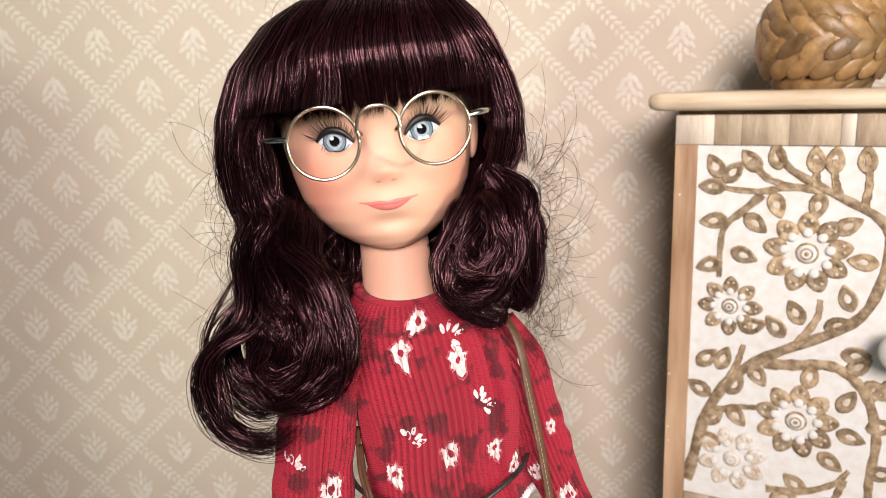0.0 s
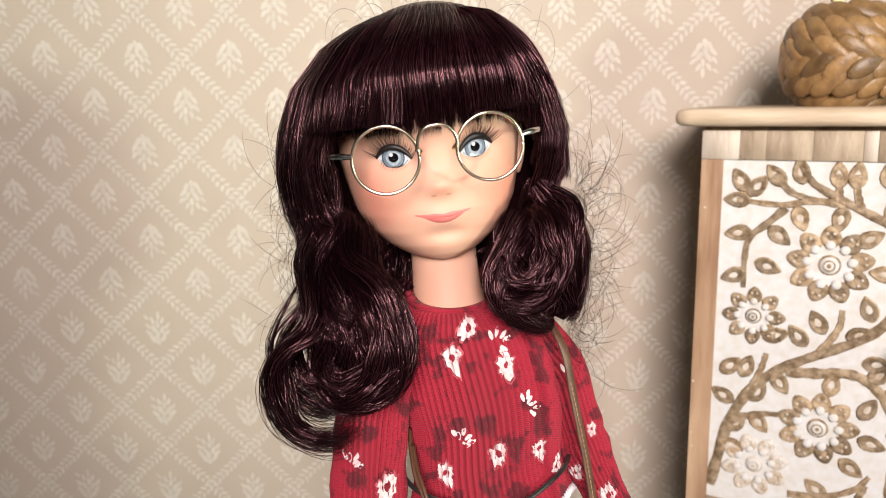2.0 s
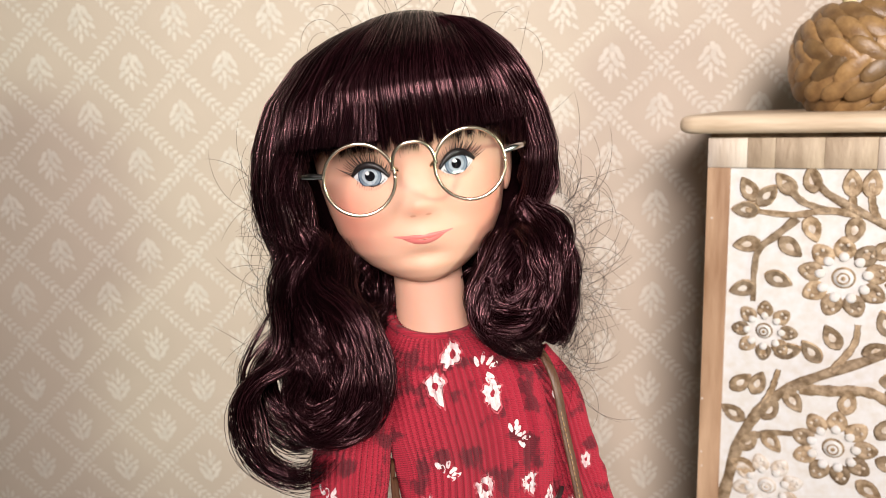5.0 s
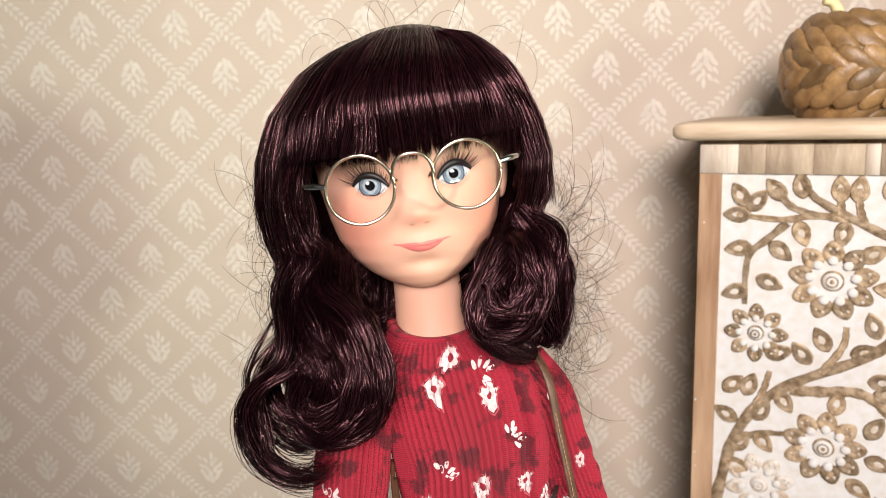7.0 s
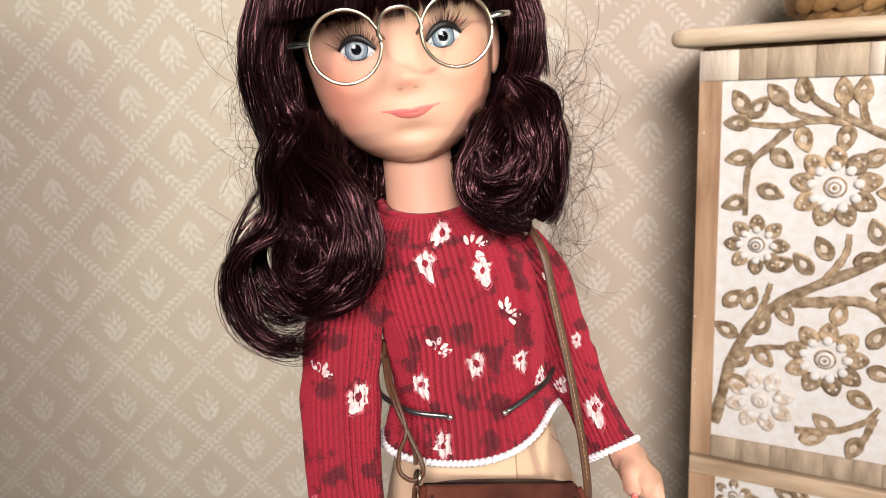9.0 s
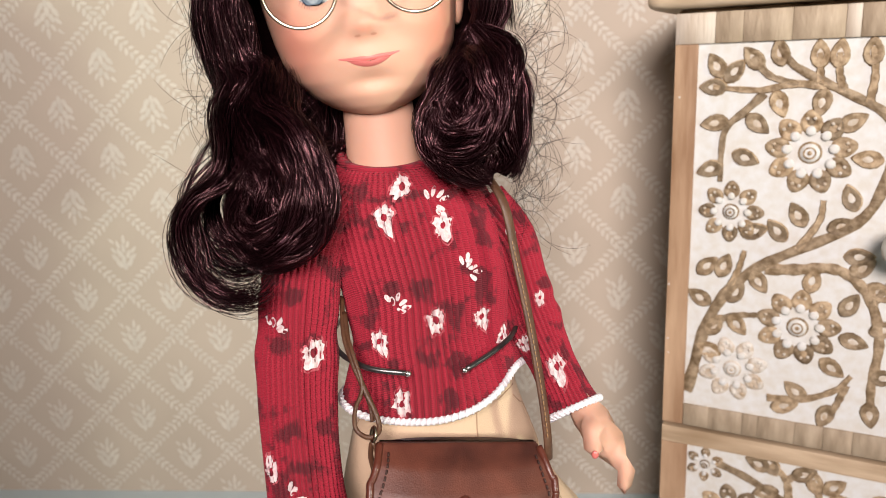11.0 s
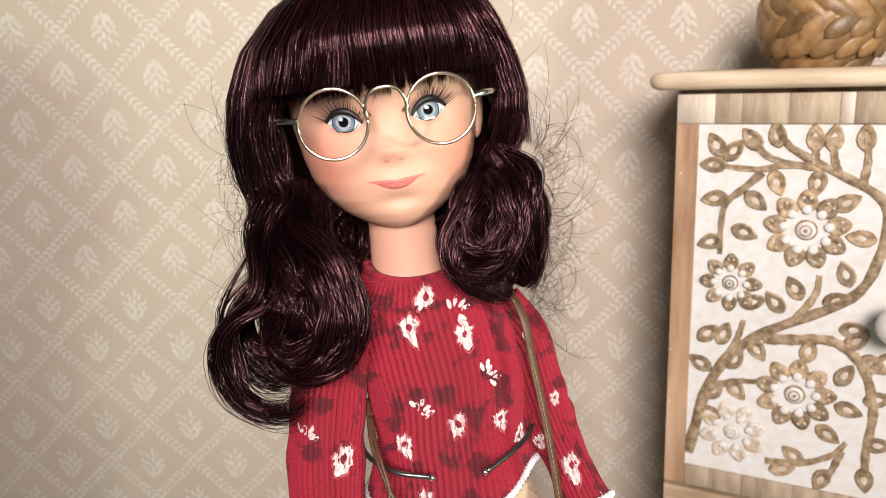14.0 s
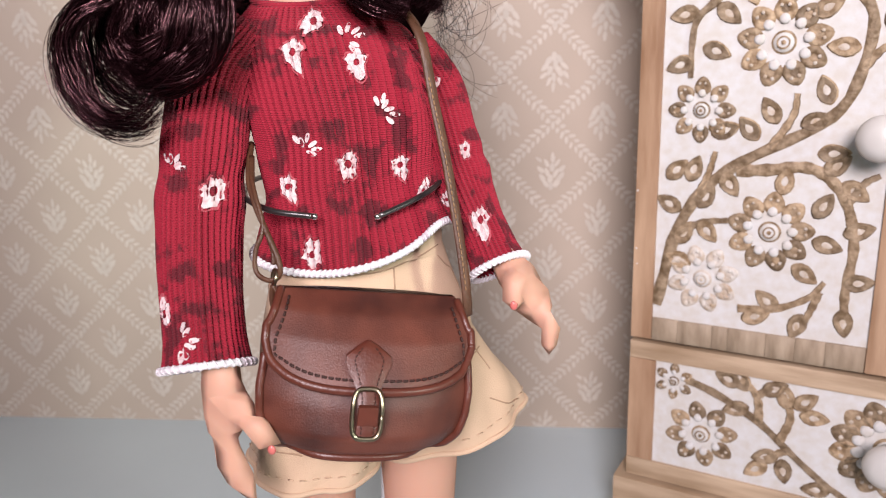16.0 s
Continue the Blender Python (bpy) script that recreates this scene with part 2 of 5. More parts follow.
# ---- the room ----
WALL_Y = 0.267
wall_turn = pose(0, WALL_Y, 0, 0, 0, -0.8)
b = Build().add(*box(-2.0, 1.6, 0, 0.10, -0.75, 1.9), M_PAPER)
wall_north = b.thing("wall_north", None, False, "beige wallpaper wall with pale leafy diamond trellis", "wall", kind="structure")
wall_north.matrix_world = wall_turn


# leaves of one sprig: across, up, lean, half length, half width
SPRIG = ((0.0, -0.0105, 95, 0.0030, 0.0016), (-0.0035, -0.0088, 125, 0.0034, 0.0017), (0.0037, -0.0080, 55, 0.0034, 0.0017), (-0.0062, -0.0048, 130, 0.0034, 0.0016), (0.0060, -0.0040, 50, 0.0034, 0.0016),
         (-0.0006, -0.0055, 92, 0.0032, 0.0017), (-0.0032, -0.0012, 118, 0.0034, 0.0016), (0.0030, -0.0018, 65, 0.0034, 0.0016), (-0.0072, 0.0005, 135, 0.0030, 0.0013), (0.0068, 0.0012, 48, 0.0030, 0.0014),
         (0.0002, 0.0022, 90, 0.0030, 0.0015), (-0.0036, 0.0048, 115, 0.0030, 0.0013), (0.0034, 0.0050, 68, 0.0030, 0.0013), (0.0004, 0.0085, 88, 0.0034, 0.0012), (-0.0082, 0.0072, 140, 0.0026, 0.0010))


def wallpaper_print():
    """Sprigs and leafy trellis lines, printed a little proud of the paper."""
    rnd = random.Random(3)
    b = Build()
    W, H = 0.0622, 0.0617

    def leaf(x, z, a, ln, wd):
        pts, out = [], -0.0002 - rnd.uniform(0, 0.0002)
        for k in range(8):
            w = 2 * math.pi * k / 8
            u, v = ln * math.cos(w), wd * math.sin(w) * (1 - 0.25 * math.cos(w))
            pts.append((x + u * math.cos(a) - v * math.sin(a), out, z + u * math.sin(a) + v * math.cos(a)))
        b.add(pts, [tuple(range(8))], M_PRINT)

    for i in range(-9, 8):
        for j in range(-1, 11):
            for half in (0, 1):
                cx, cz = (i + half * 0.5) * W - 0.0039, (j + half * 0.5) * H + 0.0326
                # sprig: a full cluster of rounded leaves with slim ones rising from it; the upper sheet hangs upside down
                turn_over = -1 if cz > 0.20 else 1
                for u, v, a, ln, wd in SPRIG:
                    leaf(cx + turn_over * u + rnd.uniform(-1, 1) * 0.0003, cz + turn_over * v, math.radians(a + (180 if turn_over < 0 else 0) + rnd.uniform(-9, 9)), ln * rnd.uniform(0.9, 1.1), wd * rnd.uniform(0.85, 1.15))
                # trellis garlands between the sprigs
                for sx in (-1, 1):
                    x0, z0 = cx, cz + H / 2 + 0.001
                    along = math.atan2(H / 2 * -1, W / 2 * sx)
                    steps = 10
                    for k in range(steps):
                        s = (k + 0.5) / steps - 0.5
                        x, z = x0 + sx * W / 4 + s * sx * W / 2, z0 - H / 4 - s * H / 2
                        for side in (-1, 1):
                            push = side * 0.0019 * rnd.uniform(0.8, 1.2)
                            leaf(x - math.sin(along) * push + side * 0.0004, z + math.cos(along) * push, along + side * 0.85 + rnd.uniform(-0.3, 0.3), 0.0026 * rnd.uniform(0.7, 1.15), 0.0012 * rnd.uniform(0.8, 1.15))
    return b


part("wallpaper_print", wallpaper_print(), wall_north, "pale leaf sprigs and trellis printed on wallpaper", False, "stuff")
for name, dims, mt in (("wall_south", (-2.0, 1.6, -2.1, -2.0, -0.75, 1.9), M_PLASTER), ("wall_west", (-2.1, -2.0, -2.1, 0.6, -0.75, 1.9), M_PLASTER),
                       ("wall_east", (1.6, 1.7, -2.1, 0.6, -0.75, 1.9), M_PLASTER), ("ceiling", (-2.1, 1.7, -2.1, 0.6, 1.9, 2.0), M_PLASTER),
                       ("floor", (-2.1, 1.7, -2.1, 0.6, -0.85, -0.75), M_FLOOR)):
    Build().add(*box(*dims), mt).thing(name, None, False, "plain pale plaster " + name.split("_")[0] if mt is M_PLASTER else "brown wooden room floor", name.split("_")[0], kind="structure")

table = holder("display_table", "pale blue-grey painted table top against the wall", "table")
part("tabletop", Build().add(*box(-0.75, 0.85, -0.50, WALL_Y + 0.02, -0.03, 0.0, 0.003), M_TABLE), table)
for x in (-0.70, 0.80):
    for y in (-0.45, 0.19):
        part("leg", Build().add(*box(x - 0.025, x + 0.025, y - 0.025, y + 0.025, -0.75, -0.03, 0.003), M_TABLE), table)

# ---- cabinet ----
CAB = pose(0.1222, 0.1530, 0, 0, 0, -27) @ pose(0.0040, 0, 0.0005, 0, -1.2, 0)
cabinet = holder("cabinet", "small mango wood cabinet with whitewashed carved floral door and drawer", "cabinet", CAB)
part("body", Build().add(*box(0.0, 0.244, 0.004, 0.094, 0.036, 0.3335, 0.0012), M_WOOD), cabinet)
part("plinth", Build().add(*box(-0.006, 0.250, -0.007, 0.098, -0.006, 0.0355, 0.002), M_WOODX), cabinet, "worn brown wooden plinth")


def top_board():
    """A board with a rounded nose and rounded corners."""
    ring = []
    for cx, cy, a0 in ((0.250, -0.001, -90), (0.250, 0.090, 0), (-0.006, 0.090, 90), (-0.006, -0.001, 180)):
        for k in range(7):
            w = math.radians(a0 + 15 * k)
            ring.append((cx + 0.008 * math.cos(w), cy + 0.008 * math.sin(w)))
    rings = []
    cxm, cym = 0.122, 0.045
    for z, grow in ((0.3338, -0.003), (0.3350, -0.0008), (0.3368, 0.0), (0.3395, 0.0), (0.3415, -0.0008), (0.3425, -0.003)):
        rings.append([(x + (grow if x > cxm else -grow), y + (grow if y > cym else -grow), z) for x, y in ring])
    return Build().add(*loft(rings), M_TOP)


part("top", top_board(), cabinet, "pale sanded wooden top board")


def band(points, w0, w1, y0, h, mat, b, n=26):
    """A raised rounded band along a curve in the plane of a front."""
    p = spline([(s, z) for s, z in points], n)
    t = np.gradient(p, axis=0)
    t /= np.linalg.norm(t, axis=1)[:, None] + 1e-12
    nrm = np.stack([-t[:, 1], t[:, 0]], 1)
    v = []
    for i in range(n):
        w = w0 + (w1 - w0) * i / (n - 1)
        w *= 1 + 0.12 * math.sin(i * 1.9 + points[0][0] * 900)
        for k, hh in ((-1, 0), (-0.75, h), (0, h * 0.75), (0.75, h), (1, 0)):
            q = p[i] + nrm[i] * w * k
            v.append((q[0], y0 - hh, q[1]))
    f = [(i * 5 + j, (i + 1) * 5 + j, (i + 1) * 5 + j + 1, i * 5 + j + 1) for i in range(n - 1) for j in range(4)]
    b.add(v, f, mat)


def leaf_relief(s, z, ang, ln, wd, y0, b, hollow=True, mat=None, heart=None):
    """An almond leaf: a raised brown rim round a whitened heart."""
    mat, heart = mat or M_CARVE, heart or M_CARVE2
    N = 14
    rows = []
    for k, hh in ((1.0, 0.0), (0.86, 0.0011), (0.50, 0.0010), (0.34, 0.0004)):
        r = []
        for j in range(N):
            w = 2 * math.pi * j / N
            u, v = ln * k * math.cos(w), wd * k * math.sin(w) * (1 - 0.28 * math.cos(w)) * (abs(math.sin(w)) ** 0.45 if hollow else 1.0)
            r.append((s + u * math.cos(ang) - v * math.sin(ang), y0 - hh, z + u * math.sin(ang) + v * math.cos(ang)))
        rows.append(r)
    v = [p for r in rows for p in r]
    f = [(i * N + j, i * N + (j + 1) % N, (i + 1) * N + (j + 1) % N, (i + 1) * N + j) for i in range(3) for j in range(N)]
    b.add(v, f, mat)
    mid = (s, y0 - 0.0007, z)
    b.add(rows[3] + [mid], [(j, (j + 1) % N, N) for j in range(N)], heart if hollow else mat)


def dot_relief(s, z, r, y0, h, mat, b, n=12):
    rows = [[(s + r * k * math.cos(2 * math.pi * j / n), y0 - hh, z + r * k * math.sin(2 * math.pi * j / n)) for j in range(n)] for k, hh in ((1, 0), (0.85, h * 0.75), (0.5, h))]
    v = [p for q in rows for p in q] + [(s, y0 - h, z)]
    f = [(i * n + j, i * n + (j + 1) % n, (i + 1) * n + (j + 1) % n, (i + 1) * n + j) for i in range(2) for j in range(n)]
    f += [(2 * n + j, 2 * n + (j + 1) % n, 3 * n) for j in range(n)]
    b.add(v, f, mat)


def flower_relief(s, z, r, petals, y0, turn=0.0, faint=False):
    """A carved flower: a ringed boss, white beads and brown petals with paired dots."""
    b = Build()
    rim = M_CARVE2 if faint else M_CARVE
    for k in range(petals):
        a = 2 * math.pi * k / petals + turn
        leaf_relief(s + r * 0.74 * math.cos(a), z + r * 0.74 * math.sin(a), a, r * 0.29, r * 0.25, y0, b, False, rim)
        dot_relief(s + r * 0.52 * math.cos(a), z + r * 0.52 * math.sin(a), r * 0.125, y0 - 0.0004, 0.0014, M_WHITE, b)
        for e in (-0.1, 0.1):
            dot_relief(s + r * 0.82 * math.cos(a + e), z + r * 0.82 * math.sin(a + e), r * 0.045, y0 - 0.0007, 0.0008, M_CARVE2, b, 8)
    dot_relief(s, z, r * 0.27, y0, 0.0012, rim, b, 18)
    dot_relief(s, z, r * 0.225, y0 - 0.0008, 0.0012, M_WHITE, b, 18)
    ring = [(s + r * 0.13 * math.cos(w), y0 - 0.0021, z + r * 0.13 * math.sin(w)) for w in np.linspace(0, 2 * math.pi, 17)]
    b.add(*tube(ring, 0.0004, 32, 5), rim)
    dot_relief(s, z, r * 0.06, y0 - 0.0016, 0.001, rim, b, 10)
    return b


def knob_mesh(s, z, r):
    rows = []
    for d, k in ((0, 0.45), (0.006, 0.42), (0.009, 0.7), (0.012, 0.95), (0.015, 1.0), (0.018, 0.9), (0.0205, 0.55), (0.0212, 0.05)):
        rows.append([(s + r * k * math.cos(2 * math.pi * j / 24), -0.003 - d, z + r * k * math.sin(2 * math.pi * j / 24)) for j in range(24)])
    return Build().add(*loft(rows), M_KNOB)


# door: four rails round a carved panel
Y0 = -0.0015
door = holder("door", "", "", None)
door.parent = cabinet
for z0, z1, cuts in ((0.3172, 0.3315, (0.0002, 0.0185, 0.031, 0.052, 0.0735, 0.0795, 0.098, 0.1205)), (0.1178, 0.1298, (0.0112, 0.024, 0.041, 0.0485, 0.066, 0.079, 0.092, 0.1085))):
    for k, (s0, s1) in enumerate(zip(cuts, cuts[1:])):
        pale = z0 > 0.3 and k in (0, 4)
        part("rail_block", Build().add(*box(s0, s1 - 0.0001, -0.003 - 0.00005 * (k % 3), 0.003, z0, z1, 0.00015, 1), M_BLEACH if pale else M_BLOCK), door)
part("stile", Build().add(*box(0.0002, 0.0110, -0.003, 0.003, 0.1178, 0.3171, 0.0006), M_WOOD), door)
part("stile", Build().add(*box(0.1087, 0.1205, -0.003, 0.003, 0.1178, 0.3171, 0.0006), M_WOOD), door)
part("panel", Build().add(*box(0.0108, 0.1090, Y0, 0.003, 0.1295, 0.3175), M_WHITE), door, "whitewashed carved panel")
for s, z, r, n, t, faint in ((0.063, 0.2659, 0.0195, 9, 0.2, False), (0.0296, 0.236, 0.0152, 8, 0.0, False), (0.0635, 0.1801, 0.0190, 9, 0.1, False), (0.0345, 0.1535, 0.0170, 8, 0.3, True)):
    part("flower_carving", flower_relief(s, z, r, n, Y0, t, faint), door)
STEMS = (
    ((0.0125, 0.137), (0.0155, 0.1525), (0.0204, 0.1754), (0.0302, 0.1951), (0.0438, 0.2087), (0.0608, 0.2191), (0.0791, 0.2292), (0.0896, 0.2395), (0.0947, 0.2541), (0.0971, 0.2719), (0.093, 0.283), (0.0819, 0.2901), (0.0701, 0.2962), (0.0529, 0.3063), (0.0473, 0.3159)),
    ((0.0678, 0.2962), (0.0537, 0.2974), (0.0394, 0.2948), (0.0185, 0.2966)),
    ((0.0419, 0.2935), (0.0327, 0.2842), (0.0255, 0.2774), (0.0237, 0.2664), (0.0238, 0.2509)),
    ((0.0357, 0.3103), (0.0437, 0.3013), (0.0561, 0.2974)),
    ((0.0470, 0.2080), (0.0616, 0.2093), (0.0762, 0.2111), (0.0861, 0.2067), (0.0944, 0.1954), (0.0988, 0.1764), (0.0974, 0.1559), (0.098, 0.1420)),
    ((0.052, 0.1405), (0.0677, 0.1423), (0.0822, 0.1498), (0.0887, 0.1586)),
    ((0.0868, 0.1538), (0.084, 0.144), (0.0811, 0.1359)),
    ((0.0655, 0.2962), (0.0645, 0.304), (0.0640, 0.3111)),
    ((0.0748, 0.2938), (0.0725, 0.302), (0.0720, 0.311)),
    ((0.0854, 0.2889), (0.0865, 0.301), (0.0849, 0.3131)),
    ((0.0608, 0.2191), (0.0692, 0.2337), (0.0704, 0.244)),
    ((0.0302, 0.1951), (0.0345, 0.206), (0.0372, 0.217)),
    ((0.0204, 0.1754), (0.0330, 0.1820), (0.0450, 0.1840)),
    ((0.0944, 0.1954), (0.100, 0.205), (0.106, 0.209)),
    ((0.0947, 0.2541), (0.101, 0.262), (0.107, 0.264)),
)
for k, line in enumerate(STEMS):
    b = Build()
    wide = 0.0030 if k in (0, 4) else 0.0021
    band(line, wide, wide * 0.62, Y0, 0.0010, M_CARVE, b, 40 if k in (0, 4) else 16)
    part("stem_carving", b, door)
LEAVES = ((0.0196, 0.3066, 120), (0.0279, 0.3039, 50), (0.0197, 0.2794, 190), (0.0394, 0.2791, -40), (0.0485, 0.2884, -70), (0.0662, 0.2887, -100),
          (0.0796, 0.2801, 30), (0.0349, 0.2628, -20), (0.0866, 0.2634, 175), (0.0599, 0.2362, 120), (0.0512, 0.2280, 130), (0.0410, 0.2270, 20),
          (0.0789, 0.2319, 20), (0.0817, 0.2455, 110), (0.0444, 0.2014, -55), (0.0683, 0.2045, 80), (0.0873, 0.2179, 5), (0.0890, 0.2126, 40),
          (0.0972, 0.2013, -35), (0.0197, 0.2073, 45), (0.0166, 0.1903, 150), (0.0355, 0.1778, -50), (0.0851, 0.1940, 60), (0.1003, 0.1837, 20),
          (0.0881, 0.1760, -15), (0.0799, 0.1613, -35), (0.0647, 0.1463, 140), (0.0602, 0.1376, 20))
for s, z, a in LEAVES + ((0.0786, 0.1354, -110), (0.0980, 0.1397, -80), (0.1024, 0.1598, 10), (0.0246, 0.1761, 60), (0.0185, 0.2966, 180), (0.0473, 0.3120, 100), (0.064, 0.3105, 95), (0.072, 0.3105, 85), (0.085, 0.3110, 92), (0.036, 0.3095, 130), (0.105, 0.292, 70), (0.1045, 0.275, 100),
                         (0.0186, 0.2568, 200), (0.0340, 0.1949, 60), (0.0222, 0.1624, 160), (0.0277, 0.2081, 70),):
    b = Build()
    leaf_relief(s, z, math.radians(a), 0.0070, 0.0043, Y0, b)
    part("leaf_carving", b, door)
for s, z, r in ((0.0012, 0.196, 0.0006), (0.0016, 0.166, 0.0005), (0.0022, 0.158, 0.0004), (0.003, 0.292, 0.0005)):
    b = Build()
    dot_relief(s, z, r, -0.0029, 0.0003, M_WHITE, b, 8)
    part("paint_fleck", b, door)
knob = part("knob", knob_mesh(0.1048, 0.2268, 0.0098), door, "glossy white ceramic knob")
# the second door, like the first but plain behind its knob
door_b = holder("door", "", "", None)
door_b.parent = cabinet
part("panel", Build().add(*box(0.1215, 0.2438, -0.003, 0.003, 0.1178, 0.3315, 0.0006), M_WOOD), door_b)

# drawer
drawer = holder("drawer", "", "", None)
drawer.parent = cabinet
part("rail", Build().add(*box(0.0002, 0.2438, -0.003, 0.003, 0.1062, 0.1155, 0.0006), M_WOODX), drawer)
part("rail", Build().add(*box(0.0002, 0.2438, -0.003, 0.003, 0.0365, 0.0470, 0.0006), M_WOODX), drawer)
part("stile", Build().add(*box(0.0002, 0.0140, -0.003, 0.003, 0.0472, 0.1060, 0.0006), M_WOOD), drawer)
part("stile", Build().add(*box(0.2300, 0.2438, -0.003, 0.003, 0.0472, 0.1060, 0.0006), M_WOOD), drawer)
part("panel", Build().add(*box(0.0138, 0.2302, Y0, 0.003, 0.0468, 0.1064), M_WHITE), drawer, "whitewashed carved panel")
for s, z, r, n, t, faint in ((0.0386, 0.0689, 0.0180, 8, 0.2, False), (0.0235, 0.0960, 0.0100, 6, 0.5, False), (0.1223, 0.0804, 0.0245, 13, 0.0, False), (0.205, 0.072, 0.018, 8, 0.0, False)):
    part("flower_carving", flower_relief(s, z, r, n, Y0, t, faint), drawer)
for line in (((0.030, 0.098), (0.045, 0.093), (0.066, 0.082), (0.080, 0.070), (0.095, 0.058), (0.108, 0.050)), ((0.066, 0.082), (0.0640, 0.096), (0.0560, 0.104)), ((0.0760, 0.0740), (0.0800, 0.088), (0.0760, 0.100)),
             ((0.0640, 0.096), (0.071, 0.1025)), ((0.080, 0.070), (0.070, 0.063)), ((0.160, 0.098), (0.175, 0.085), (0.190, 0.078))):
    b = Build()
    band(line, 0.0023, 0.0015, Y0, 0.0010, M_CARVE, b, 18)
    part("stem_carving", b, drawer)
for s, z, a in ((0.0500, 0.1025, 160), (0.0560, 0.1035, 120), (0.0720, 0.1015, 30), (0.0770, 0.0985, 100), (0.0860, 0.0975, 40), (0.0905, 0.0900, 0), (0.0700, 0.0640, 200), (0.0660, 0.0560, 220), (0.0790, 0.0580, 280), (0.0545, 0.0870, 200), (0.0940, 0.0520, 190)):
    b = Build()
    leaf_relief(s, z, math.radians(a), 0.0070, 0.0043, Y0, b)
    part("leaf_carving", b, drawer)
part("knob", knob_mesh(0.1223, 0.0804, 0.0105), drawer, "glossy white ceramic knob")

# ---- woven pumpkin on the cabinet ----
PX, PY, PZ, PR, PH = 0.1965, 0.170, 0.3685, 0.0312, 0.0248
pumpkin = holder("woven_pumpkin", "golden brown braided water hyacinth pumpkin on the cabinet top", "pumpkin", pose(PX, PY, 0.3425))


def blade_mesh():
    b = Build()
    v, f = ellipsoid((0, 0, 0), (0.0120, 0.0021, 0.0046), 12, 8)
    v = [(x, y - 0.0016 * (x / 0.0125) ** 2 * -1, z * (1 - 0.30 * (x / 0.0125))) for x, y, z in v]
    return b.add(v, f, M_BRAID).mesh("strand")


# core coloured dark so that shade between the strands is painted in
core = Build().add(*ellipsoid((0, 0, PZ - 0.3425), (PR * 0.90, PR * 0.90, PH * 0.93), 28, 16), M_GAP_SHADE)
part("core", core, pumpkin)
blade = blade_mesh()
rnd = random.Random(5)
for row, zz in enumerate((-0.0190, -0.0096, 0.0, 0.0096, 0.0190)):
    rad = PR * math.sqrt(max(0.05, 1 - (zz / (PH * 1.08)) ** 2)) * 0.985
    count = max(8, int(2 * math.pi * rad / 0.0108))
    for k in range(count):
        for half in (0, 1):
            a = 2 * math.pi * (k + 0.5 * half + 0.37 * row) / count
            slant = (1 if half else -1) * rnd.uniform(30, 42)
            zed = zz + (0.0027 if half else -0.0027)
            ob = new("strand", blade)
            ob.parent = pumpkin
            tip = math.degrees(math.asin(max(-1, min(1, zz / (PH * 1.15)))))
            ob.matrix_basis = pose(0, 0, PZ - 0.3425) @ pose(0, 0, 0, 0, 0, math.degrees(a)) @ pose(0, -rad, zed) @ pose(0, 0, 0, -tip * 0.8, 0, 0) @ pose(0, 0, 0, 0, slant, 0) @ pose(0, 0, 0, rnd.uniform(-10, 10), 0, rnd.uniform(-3, 5))
part("stem", Build().add(*tube([(-0.005, 0, 0.046), (-0.0065, 0, 0.053), (-0.010, 0, 0.0585), (-0.0145, 0, 0.060)], [0.0038, 0.0030, 0.0026, 0.0024], 14, 10), M_STEM), pumpkin, "short curved cream stem")

# ---- the doll: one mesh ----
HX, HY, HZ = Vector((0.9855, 0.1123, 0.1271)), Vector((-0.1132, 0.9936, 0.0)), Vector((-0.1262, -0.0144, 0.9919))
HEAD = Vector((-0.0174, 0.0195, 0.3320))


def hd(x, y, z):
    """From the head's own axes to the world."""
    return HEAD + HX * x + HY * y + HZ * z


FACE_Z = (-0.0348, -0.0338, -0.0315, -0.028, -0.023, -0.017, -0.010, 0.0, 0.010, 0.022, 0.034, 0.042, 0.046)
FACE_W = (0.0042, 0.0098, 0.0147, 0.0195, 0.0241, 0.0272, 0.0290, 0.0306, 0.0312, 0.0298, 0.0240, 0.0140, 0.0010)
FACE_F = (0.0200, 0.0235, 0.0265, 0.0288, 0.0305, 0.0314, 0.0316, 0.0312, 0.0318, 0.0305, 0.0240, 0.0140, 0.0010)
FACE_B = (-0.0100, -0.002, 0.006, 0.014, 0.020, 0.026, 0.031, 0.034, 0.035, 0.033, 0.026, 0.015, 0.0010)


def face_y(x, z):
    """How far in front of the head's middle the face lies, as a negative y."""
    w, f = np.interp(z, FACE_Z, FACE_W), np.interp(z, FACE_Z, FACE_F)
    k = min(0.999, abs(x) / w)
    y = -f * (1 - k ** 2.3) ** (1 / 2.3)
    y -= 0.0032 * math.exp(-((x / 0.0050) ** 2 + ((z + 0.0085) / 0.0032) ** 2))
    y -= 0.0004 * math.exp(-((x / 0.0040) ** 2 + ((z + 0.001) / 0.008) ** 2))
    y -= 0.0016 * math.exp(-((x / 0.0072) ** 2 + ((z + 0.0188) / 0.0036) ** 2))
    y += 0.0012 * math.exp(-((x / 0.0060) ** 2 + ((z + 0.0240) / 0.0020) ** 2))
    y -= 0.0010 * math.exp(-((x / 0.0050) ** 2 + ((z + 0.0290) / 0.0035) ** 2))
    y += 0.0016 * (math.exp(-(((x - 0.0128) / 0.0070) ** 2 + ((z - 0.0015) / 0.0055) ** 2)) + math.exp(-(((x + 0.0128) / 0.0070) ** 2 + ((z - 0.0015) / 0.0055) ** 2)))
    return y


